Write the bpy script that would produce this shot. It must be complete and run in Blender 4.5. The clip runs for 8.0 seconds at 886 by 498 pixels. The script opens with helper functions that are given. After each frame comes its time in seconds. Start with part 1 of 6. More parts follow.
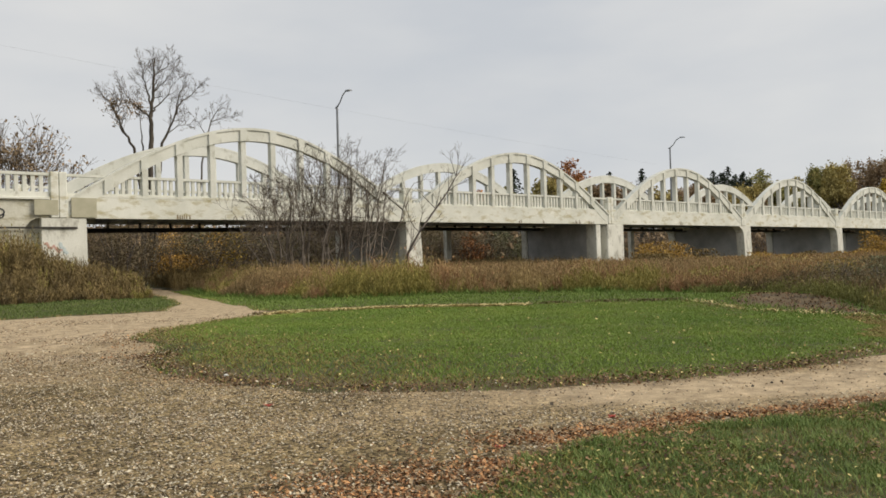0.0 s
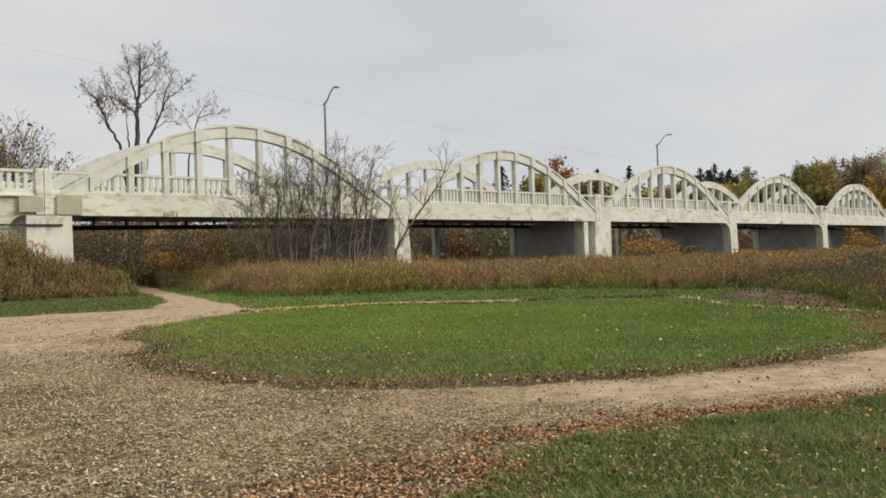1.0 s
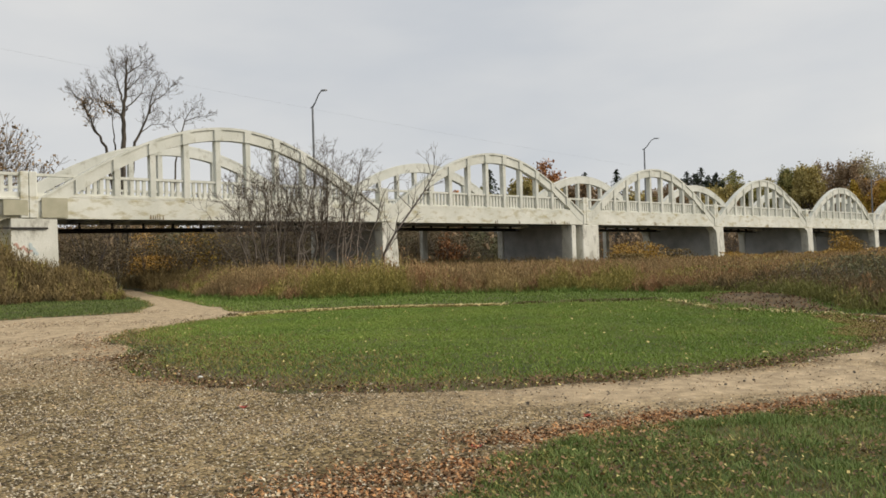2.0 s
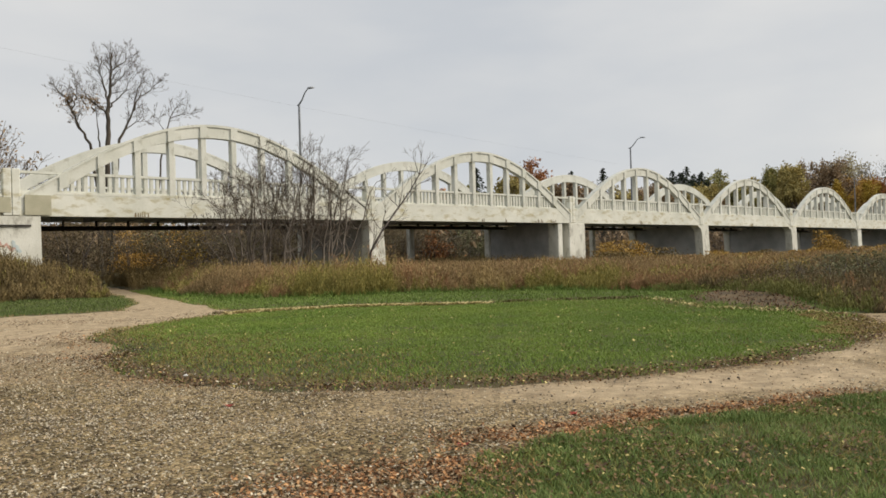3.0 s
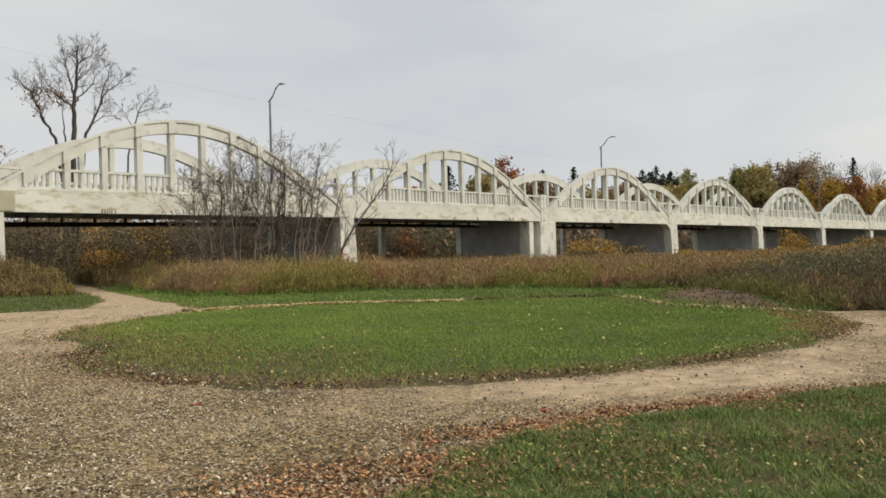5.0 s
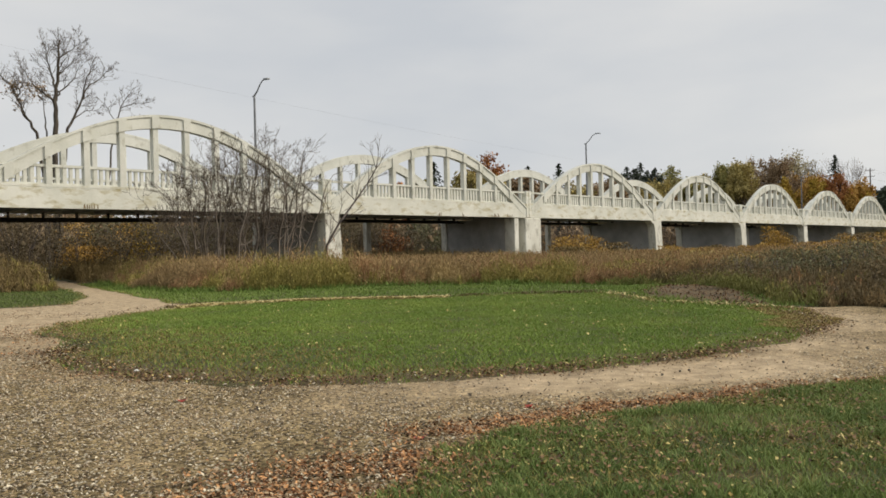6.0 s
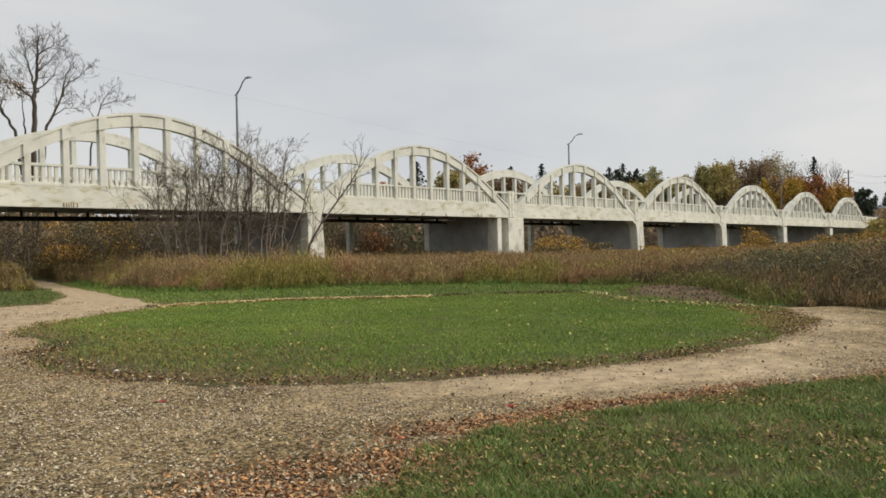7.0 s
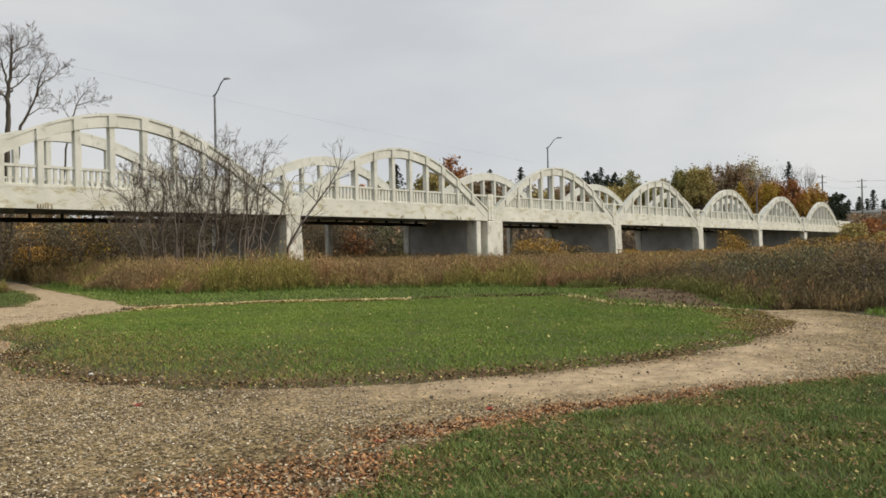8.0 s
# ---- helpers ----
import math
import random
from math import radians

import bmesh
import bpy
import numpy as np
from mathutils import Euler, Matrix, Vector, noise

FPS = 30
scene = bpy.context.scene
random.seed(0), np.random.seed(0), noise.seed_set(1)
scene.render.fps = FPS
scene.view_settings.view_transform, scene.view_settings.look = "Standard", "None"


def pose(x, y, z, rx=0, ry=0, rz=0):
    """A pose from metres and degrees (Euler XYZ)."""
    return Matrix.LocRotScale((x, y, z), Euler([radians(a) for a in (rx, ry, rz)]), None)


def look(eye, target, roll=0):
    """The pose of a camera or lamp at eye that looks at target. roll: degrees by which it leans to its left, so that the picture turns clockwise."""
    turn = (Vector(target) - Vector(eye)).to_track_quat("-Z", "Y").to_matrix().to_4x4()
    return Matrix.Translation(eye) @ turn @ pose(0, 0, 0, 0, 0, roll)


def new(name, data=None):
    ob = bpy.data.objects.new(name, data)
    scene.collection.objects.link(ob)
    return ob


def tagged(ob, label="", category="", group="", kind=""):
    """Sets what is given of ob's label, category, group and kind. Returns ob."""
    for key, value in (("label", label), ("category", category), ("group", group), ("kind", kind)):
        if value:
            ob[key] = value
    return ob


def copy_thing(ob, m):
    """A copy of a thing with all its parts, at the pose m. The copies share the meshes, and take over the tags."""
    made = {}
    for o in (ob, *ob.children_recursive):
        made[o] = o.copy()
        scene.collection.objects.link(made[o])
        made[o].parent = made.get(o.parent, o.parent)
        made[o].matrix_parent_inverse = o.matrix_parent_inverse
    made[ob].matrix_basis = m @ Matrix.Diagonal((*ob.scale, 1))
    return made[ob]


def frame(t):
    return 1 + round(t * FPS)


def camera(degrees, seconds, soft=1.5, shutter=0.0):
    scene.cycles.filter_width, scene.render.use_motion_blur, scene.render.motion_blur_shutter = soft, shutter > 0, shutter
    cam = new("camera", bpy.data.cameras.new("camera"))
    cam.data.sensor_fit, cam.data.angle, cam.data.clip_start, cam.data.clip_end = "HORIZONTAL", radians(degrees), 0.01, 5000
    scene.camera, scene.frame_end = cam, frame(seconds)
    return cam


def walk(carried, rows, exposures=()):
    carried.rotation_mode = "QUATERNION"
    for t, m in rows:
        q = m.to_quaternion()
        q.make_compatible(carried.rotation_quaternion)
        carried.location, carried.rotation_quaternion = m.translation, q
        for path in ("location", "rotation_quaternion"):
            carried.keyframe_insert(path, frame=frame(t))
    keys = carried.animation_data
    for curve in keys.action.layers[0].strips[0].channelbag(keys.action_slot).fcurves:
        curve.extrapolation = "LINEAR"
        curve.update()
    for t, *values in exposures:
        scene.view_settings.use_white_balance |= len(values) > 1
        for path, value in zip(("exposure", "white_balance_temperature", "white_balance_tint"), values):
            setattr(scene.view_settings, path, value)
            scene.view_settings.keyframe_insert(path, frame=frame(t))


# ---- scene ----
cam = camera(59.6, 8.0, soft=1.65)
EYE = 1.6
# the camera stands in one place and turns: seconds, then rx, ry, rz in degrees
ROWS = [
    (0.0, 90.697, 1.669, -39.630),
    (0.5, 90.441, 1.710, -40.117),
    (1.0, 90.455, 1.729, -40.506),
    (1.5, 90.620, 1.757, -40.936),
    (3.0, 90.514, 1.669, -42.370),
    (3.5, 90.445, 1.634, -42.896),
    (4.0, 90.369, 1.578, -43.413),
    (4.5, 90.368, 1.521, -43.945),
    (6.0, 89.975, 1.437, -45.566),
    (6.5, 89.880, 1.388, -46.159),
    (7.0, 89.933, 1.311, -46.828),
    (7.5, 90.060, 1.225, -47.582),
    (8.0, 90.105, 1.156, -48.369),
]
walk(cam, [(t, pose(0, 0, EYE, rx, ry, rz)) for t, rx, ry, rz in ROWS], [(0.0, 0.20, 7050.0, 10.5), (8.0, 0.20, 7050.0, 10.5)])

# ---- light: an overcast afternoon, the brighter part of the sky behind the camera ----
SUN_AZ, SUN_EL = radians(50), radians(33)      # azimuth counted from -y towards +x
world = bpy.data.worlds.new("overcast")
scene.world = world
world.use_nodes = True
wn, wl = world.node_tree.nodes, world.node_tree.links
wn.clear()
w_out, w_bg = wn.new("ShaderNodeOutputWorld"), wn.new("ShaderNodeBackground")
w_sky, w_mix, w_ramp = wn.new("ShaderNodeTexSky"), wn.new("ShaderNodeMix"), wn.new("ShaderNodeValToRGB")
w_co, w_map, w_noise = wn.new("ShaderNodeTexCoord"), wn.new("ShaderNodeMapping"), wn.new("ShaderNodeTexNoise")
w_sky.sky_type, w_sky.sun_disc = "NISHITA", False
w_sky.sun_elevation, w_sky.sun_rotation = SUN_EL, math.pi - SUN_AZ
w_scale = wn.new("ShaderNodeMix")
w_scale.data_type, w_scale.blend_type = "RGBA", "MULTIPLY"
w_scale.inputs["Factor"].default_value = 1.0
w_scale.inputs[7].default_value = (0.1, 0.1, 0.1, 1)
w_map.inputs["Scale"].default_value = (1.6, 1.6, 5.0)
w_noise.inputs["Scale"].default_value, w_noise.inputs["Detail"].default_value, w_noise.inputs["Roughness"].default_value = 1.3, 5.0, 0.5
w_ramp.color_ramp.elements[0].position, w_ramp.color_ramp.elements[0].color = 0.3, (0.455, 0.50, 0.565, 1)
w_ramp.color_ramp.elements[1].position, w_ramp.color_ramp.elements[1].color = 0.72, (0.60, 0.625, 0.655, 1)
w_mix.data_type = "RGBA"
w_mix.inputs["Factor"].default_value = 0.95
wl.new(w_co.outputs["Generated"], w_map.inputs["Vector"])
wl.new(w_map.outputs["Vector"], w_noise.inputs["Vector"])
wl.new(w_noise.outputs["Fac"], w_ramp.inputs["Fac"])
wl.new(w_sky.outputs["Color"], w_scale.inputs[6])
wl.new(w_scale.outputs[2], w_mix.inputs[6])
wl.new(w_ramp.outputs["Color"], w_mix.inputs[7])
wl.new(w_mix.outputs[2], w_bg.inputs["Color"])
wl.new(w_bg.outputs["Background"], w_out.inputs["Surface"])
w_bg.inputs["Strength"].default_value = 1.07

sun = new("sun", bpy.data.lights.new("sun", "SUN"))
sun.data.energy, sun.data.angle, sun.data.color = 2.4, radians(25), (1.0, 0.95, 0.86)
sun.matrix_world = look((40 * math.sin(SUN_AZ) * math.cos(SUN_EL), -40 * math.cos(SUN_AZ) * math.cos(SUN_EL), 40 * math.sin(SUN_EL)), (0, 0, 0))


CX, CY, ROUT = 12.0, 12.8, 10.7          # the round lawn and the gravel loop about it


# ---- materials ----
def material(name, c1, c2, scale=3.0, rough=0.85, bump=0.0, bump_scale=40.0, grain=0.25, stretch=(1, 1, 1), extra=None, metal=0.0, island=0.0, each=0.0):
    """Two-scale procedural paint: broad patches from c1 to c2, fine grain over them, optional stains of colour extra[0]."""
    m = bpy.data.materials.new(name)
    m.use_nodes = True
    n, l = m.node_tree.nodes, m.node_tree.links
    b = n["Principled BSDF"]
    b.inputs["Roughness"].default_value, b.inputs["Metallic"].default_value = rough, metal
    b.inputs["Specular IOR Level"].default_value = 0.25
    mp = n.new("ShaderNodeMapping")
    mp.inputs["Scale"].default_value = stretch
    geo = n.new("ShaderNodeNewGeometry")
    l.new(geo.outputs["Position"], mp.inputs["Vector"])
    big, fine = n.new("ShaderNodeTexNoise"), n.new("ShaderNodeTexNoise")
    big.inputs["Scale"].default_value, big.inputs["Detail"].default_value = scale, 6.0
    fine.inputs["Scale"].default_value, fine.inputs["Detail"].default_value = scale * 14, 3.0
    l.new(mp.outputs["Vector"], big.inputs["Vector"])
    l.new(geo.outputs["Position"], fine.inputs["Vector"])
    ramp = n.new("ShaderNodeValToRGB")
    ramp.color_ramp.elements[0].position, ramp.color_ramp.elements[0].color = 0.33, (*c1, 1)
    ramp.color_ramp.elements[1].position, ramp.color_ramp.elements[1].color = 0.67, (*c2, 1)
    fac = big.outputs["Fac"]
    if island or each:
        mixf = n.new("ShaderNodeMix")
        mixf.inputs["Factor"].default_value = island or each
        l.new(fac, mixf.inputs[2])
        if island:
            l.new(geo.outputs["Random Per Island"], mixf.inputs[3])
        else:
            info = n.new("ShaderNodeObjectInfo")
            l.new(info.outputs["Random"], mixf.inputs[3])
        fac = mixf.outputs[0]
        ramp.color_ramp.elements[0].position, ramp.color_ramp.elements[1].position = 0.15, 0.85
    l.new(fac, ramp.inputs["Fac"])
    col = ramp.outputs["Color"]
    if extra:
        stain_col, s_scale, s_stretch, lo, hi, amount = extra
        smap, st, sr, sm = n.new("ShaderNodeMapping"), n.new("ShaderNodeTexNoise"), n.new("ShaderNodeMapRange"), n.new("ShaderNodeMix")
        smap.inputs["Scale"].default_value = s_stretch
        st.inputs["Scale"].default_value, st.inputs["Detail"].default_value, st.inputs["Roughness"].default_value = s_scale, 7.0, 0.65
        sr.inputs["From Min"].default_value, sr.inputs["From Max"].default_value, sr.inputs["To Max"].default_value = lo, hi, amount
        sm.data_type = "RGBA"
        sm.inputs[7].default_value = (*stain_col, 1)
        l.new(geo.outputs["Position"], smap.inputs["Vector"])
        l.new(smap.outputs["Vector"], st.inputs["Vector"])
        l.new(st.outputs["Fac"], sr.inputs["Value"])
        l.new(sr.outputs["Result"], sm.inputs["Factor"])
        l.new(col, sm.inputs[6])
        col = sm.outputs[2]
    gm = n.new("ShaderNodeMix")
    gm.data_type, gm.blend_type = "RGBA", "OVERLAY"
    gm.inputs["Factor"].default_value = grain
    l.new(col, gm.inputs[6])
    hue = n.new("ShaderNodeRGBToBW")
    l.new(fine.outputs["Color"], hue.inputs["Color"])
    l.new(hue.outputs["Val"], gm.inputs[7])
    l.new(gm.outputs[2], b.inputs["Base Color"])
    if bump:
        bn, bt = n.new("ShaderNodeBump"), n.new("ShaderNodeTexNoise")
        bt.inputs["Scale"].default_value, bt.inputs["Detail"].default_value = bump_scale, 4.0
        bn.inputs["Strength"].default_value, bn.inputs["Distance"].default_value = bump, 0.02
        l.new(geo.outputs["Position"], bt.inputs["Vector"])
        l.new(bt.outputs["Fac"], bn.inputs["Height"])
        l.new(bn.outputs["Normal"], b.inputs["Normal"])
    return m


CONCRETE = material("painted_concrete", (0.61, 0.615, 0.54), (0.75, 0.75, 0.675), 0.6, 0.8, 0.35, 22.0, 0.22, (1, 1, 1),
                    ((0.33, 0.31, 0.22), 2.4, (1.0, 1.0, 0.6), 0.55, 0.74, 0.65))
BEAM = material("stained_concrete", (0.64, 0.64, 0.555), (0.78, 0.775, 0.69), 0.7, 0.8, 0.35, 18.0, 0.25, (1, 1, 1),
                ((0.42, 0.36, 0.18), 1.5, (0.6, 0.6, 1.5), 0.51, 0.68, 0.85))
PIER = material("weathered_concrete", (0.62, 0.61, 0.53), (0.80, 0.79, 0.71), 0.9, 0.9, 0.5, 12.0, 0.35, (1, 1, 0.6),
                ((0.22, 0.20, 0.15), 1.5, (1.2, 1.2, 0.5), 0.52, 0.70, 0.85))
ABUT = material("tan_stained_concrete", (0.52, 0.50, 0.41), (0.70, 0.68, 0.58), 0.8, 0.9, 0.5, 12.0, 0.35, (1, 1, 1),
                ((0.34, 0.30, 0.19), 0.9, (0.7, 0.7, 1.6), 0.46, 0.62, 0.85))
# darker grey than the buttresses: pier walls, deck slab and floor beams
DARKCON = material("darker_concrete", (0.36, 0.365, 0.36), (0.51, 0.515, 0.505), 0.8, 0.95, 0.4, 10.0, 0.35)
PATCH = material("repair_paint", (0.42, 0.40, 0.29), (0.50, 0.47, 0.35), 2.0, 0.85, 0.2, 20.0, 0.15)
IRON = material("dark_iron", (0.03, 0.03, 0.03), (0.07, 0.06, 0.05), 6.0, 0.6, 0.0, 1, 0.2, metal=0.4)
STEEL = material("galvanised_steel", (0.16, 0.17, 0.18), (0.26, 0.27, 0.28), 3.0, 0.45, 0.0, 1, 0.15, metal=0.7)
PIPE = material("pale_pipe", (0.7, 0.7, 0.68), (0.8, 0.8, 0.78), 3.0, 0.5, 0.0, 1, 0.1)
WIRE = material("wire", (0.22, 0.22, 0.23), (0.28, 0.28, 0.29), 2.0, 0.6)
ASPHALT = material("asphalt", (0.04, 0.04, 0.04), (0.07, 0.07, 0.065), 1.5, 0.9, 0.4, 60.0)
SOIL = material("ground_soil", (0.055, 0.05, 0.028), (0.13, 0.105, 0.06), 0.5, 0.95, 0.6, 14.0, 0.5, (1, 1, 1),
                ((0.05, 0.075, 0.022), 0.35, (1, 1, 1), 0.45, 0.6, 0.8))
TURF = material("turf", (0.048, 0.062, 0.020), (0.105, 0.11, 0.038), 0.8, 0.9, 0.8, 60.0, 0.5, (1, 1, 1),
                ((0.085, 0.066, 0.036), 1.3, (1, 1, 1), 0.47, 0.64, 0.8))
DIRT = material("bare_dirt", (0.075, 0.055, 0.031), (0.16, 0.115, 0.063), 1.2, 0.95, 0.7, 16.0, 0.4)
BLADE = material("grass_blades", (0.11, 0.205, 0.035), (0.305, 0.395, 0.080), 0.35, 0.7, island=0.2, grain=0.1)
BLADE_NEAR = material("rough_grass", (0.068, 0.13, 0.036), (0.31, 0.38, 0.115), 1.3, 0.7, island=0.4, grain=0.15)
BLADE_DRY = material("dry_grass", (0.46, 0.37, 0.16), (0.75, 0.63, 0.33), 1.0, 0.8, island=0.6, grain=0.1)
STONE = material("gravel_stones", (0.14, 0.105, 0.07), (0.62, 0.53, 0.40), 1.5, 0.85, island=0.85, grain=0.2)
LEAF_RED = material("fallen_leaves_red", (0.20, 0.086, 0.038), (0.66, 0.35, 0.155), 2.0, 0.7, island=0.85, grain=0.15)
LEAF_YEL = material("fallen_leaves_yellow", (0.34, 0.24, 0.07), (0.70, 0.58, 0.24), 2.0, 0.7, island=0.85, grain=0.15)
LEAF_BRN = material("fallen_leaves_brown", (0.15, 0.098, 0.055), (0.57, 0.42, 0.255), 2.0, 0.8, island=0.85, grain=0.15)
LEAF_DARK = material("sodden_leaves", (0.055, 0.032, 0.018), (0.30, 0.18, 0.095), 2.0, 0.75, island=0.85, grain=0.15)
CHIP_PALE = material("pale_litter", (0.15, 0.12, 0.075), (0.76, 0.67, 0.50), 2.0, 0.8, island=0.85, grain=0.1)
LEAF_SCARLET = material("scarlet_leaf", (0.30, 0.045, 0.035), (0.43, 0.085, 0.06), 20.0, 0.6)
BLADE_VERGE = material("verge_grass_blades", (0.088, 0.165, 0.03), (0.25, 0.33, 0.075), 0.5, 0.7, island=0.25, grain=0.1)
BLADE_WORN = material("worn_grass_blades", (0.13, 0.095, 0.032), (0.36, 0.28, 0.10), 1.2, 0.8, island=0.5, grain=0.1)
# verge grass darkened for the bank: shade and vignetting put into the colour
BLADE_BANK_SHADED = material("bank_grass_blades_shaded", (0.06, 0.105, 0.026), (0.185, 0.225, 0.062), 0.5, 0.7, island=0.3, grain=0.1)
BLADE_STRAW = material("straw_grass_blades", (0.17, 0.12, 0.045), (0.44, 0.33, 0.13), 1.2, 0.8, island=0.5, grain=0.1)
CHIP_WHITE = material("bleached_litter", (0.34, 0.29, 0.20), (0.78, 0.70, 0.54), 2.0, 0.8, island=0.7, grain=0.1)
BANK_WEED = material("olive_brown_weeds", (0.105, 0.08, 0.036), (0.32, 0.232, 0.10), 0.4, 0.9, island=0.35, grain=0.1)
WEED_BRN = material("brown_weeds", (0.18, 0.126, 0.064), (0.48, 0.34, 0.165), 0.25, 0.9, island=0.5, grain=0.15)
WEED_RED = material("russet_weeds", (0.20, 0.115, 0.062), (0.50, 0.295, 0.15), 0.25, 0.9, island=0.5, grain=0.15)
WEED_TAN = material("tan_weeds", (0.24, 0.165, 0.07), (0.56, 0.42, 0.20), 0.25, 0.9, island=0.6, grain=0.15)
WEED_GRN = material("green_weeds", (0.16, 0.145, 0.04), (0.45, 0.375, 0.115), 0.25, 0.85, island=0.55, grain=0.15)
WEED_LOW = material("low_green_weeds", (0.095, 0.10, 0.032), (0.28, 0.27, 0.085), 0.6, 0.85, island=0.5, grain=0.15)
WEED_DRK = material("dark_brown_weeds", (0.08, 0.064, 0.035), (0.265, 0.195, 0.10), 0.25, 0.9, island=0.5, grain=0.15)
WEED_ORG = material("golden_shrub_leaves", (0.24, 0.14, 0.036), (0.60, 0.39, 0.105), 0.4, 0.8, island=0.6, grain=0.15)
BARK = material("grey_bark", (0.075, 0.062, 0.055), (0.17, 0.145, 0.13), 3.0, 0.95, 0.6, 20.0, 0.3, (1, 1, 0.3))
BARK_DK = material("dark_bark", (0.060, 0.050, 0.040), (0.125, 0.105, 0.082), 3.0, 0.95, 0.6, 20.0, 0.3, (1, 1, 0.3))
BARK_PALE = material("pale_grey_bark", (0.105, 0.088, 0.072), (0.23, 0.195, 0.16), 3.0, 0.95, 0.6, 20.0, 0.3, (1, 1, 0.3))
TWIG = material("twigs", (0.070, 0.053, 0.037), (0.165, 0.125, 0.085), 1.0, 0.95, island=0.5)
TWIG_BUSH = material("bush_twigs", (0.07, 0.054, 0.042), (0.165, 0.128, 0.095), 1.0, 0.95, island=0.5)
CR_GREEN = material("green_foliage", (0.16, 0.165, 0.06), (0.43, 0.39, 0.14), 0.15, 0.8, island=0.55)
CR_OLIVE = material("olive_foliage", (0.25, 0.21, 0.075), (0.58, 0.47, 0.18), 0.15, 0.8, island=0.55)
CR_ORANGE = material("orange_foliage", (0.30, 0.165, 0.04), (0.66, 0.41, 0.11), 0.15, 0.8, island=0.55)
CR_GOLD = material("golden_foliage", (0.24, 0.15, 0.02), (0.60, 0.42, 0.08), 0.15, 0.8, island=0.55)
CR_RED = material("rust_foliage", (0.25, 0.098, 0.036), (0.55, 0.26, 0.105), 0.15, 0.8, island=0.55)
CR_BROWN = material("brown_foliage", (0.20, 0.145, 0.09), (0.45, 0.32, 0.19), 0.15, 0.85, island=0.55)
CR_THICKET = material("dark_thicket_foliage", (0.125, 0.10, 0.06), (0.25, 0.195, 0.115), 0.3, 0.85, island=0.4)
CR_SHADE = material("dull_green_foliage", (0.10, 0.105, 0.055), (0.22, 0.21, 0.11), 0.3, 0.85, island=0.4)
CR_PALE = material("pale_sparse_foliage", (0.30, 0.25, 0.13), (0.52, 0.46, 0.27), 0.15, 0.85, island=0.55)
CR_DARK = material("conifer_needles", (0.025, 0.036, 0.024), (0.075, 0.095, 0.058), 0.2, 0.8, island=0.55)
WALLPAINT = material("white_siding", (0.66, 0.66, 0.64), (0.76, 0.76, 0.74), 0.6, 0.7, grain=0.1)
ROOFING = material("pale_roofing", (0.66, 0.66, 0.65), (0.76, 0.76, 0.75), 1.0, 0.7, grain=0.15)
DARKROOF = material("brown_siding", (0.05, 0.04, 0.035), (0.09, 0.075, 0.06), 0.8, 0.85)
GLASS = material("dark_window_glass", (0.02, 0.022, 0.025), (0.03, 0.033, 0.036), 1.0, 0.1)
GRAFF_BLK = material("black_spray_paint", (0.02, 0.02, 0.025), (0.05, 0.05, 0.055), 5.0, 0.7)
GRAFF_RED = material("red_spray_paint", (0.55, 0.33, 0.26), (0.63, 0.42, 0.35), 5.0, 0.7)
GRAFF_RUST = material("rust_stain", (0.14, 0.10, 0.055), (0.28, 0.21, 0.12), 4.0, 0.85)
GRAFF_BLU = material("blue_spray_paint", (0.50, 0.58, 0.58), (0.58, 0.64, 0.63), 5.0, 0.7)


def worn_rim(m):
    """The round lawn's rim is trodden to brown soil and dead grass."""
    n, l = m.node_tree.nodes, m.node_tree.links
    b = n["Principled BSDF"]
    base = b.inputs["Base Color"].links[0].from_socket
    geo, dist, no, add, rg, mx = (n.new("ShaderNodeNewGeometry"), n.new("ShaderNodeVectorMath"), n.new("ShaderNodeTexNoise"), n.new("ShaderNodeMath"),
                                  n.new("ShaderNodeMapRange"), n.new("ShaderNodeMix"))
    dist.operation, add.operation, mx.data_type = "DISTANCE", "ADD", "RGBA"
    dist.inputs[1].default_value = (CX, CY, 0.0)
    no.inputs["Scale"].default_value, no.inputs["Detail"].default_value = 1.5, 5.0
    l.new(geo.outputs["Position"], dist.inputs[0])
    l.new(geo.outputs["Position"], no.inputs["Vector"])
    l.new(dist.outputs["Value"], add.inputs[0])
    l.new(no.outputs["Fac"], add.inputs[1])
    off, mag = n.new("ShaderNodeMath"), n.new("ShaderNodeMath")
    off.operation, mag.operation = "SUBTRACT", "ABSOLUTE"
    off.inputs[1].default_value = 8.4
    l.new(add.outputs["Value"], off.inputs[0])
    l.new(off.outputs["Value"], mag.inputs[0])
    l.new(mag.outputs["Value"], rg.inputs["Value"])
    rg.inputs["From Min"].default_value, rg.inputs["From Max"].default_value = 0.3, 1.0
    rg.inputs["To Min"].default_value, rg.inputs["To Max"].default_value = 0.7, 0.0
    mx.inputs[7].default_value = (0.13, 0.092, 0.052, 1)
    l.new(rg.outputs["Result"], mx.inputs["Factor"])
    l.new(base, mx.inputs[6])
    l.new(mx.outputs[2], b.inputs["Base Color"])


worn_rim(TURF)


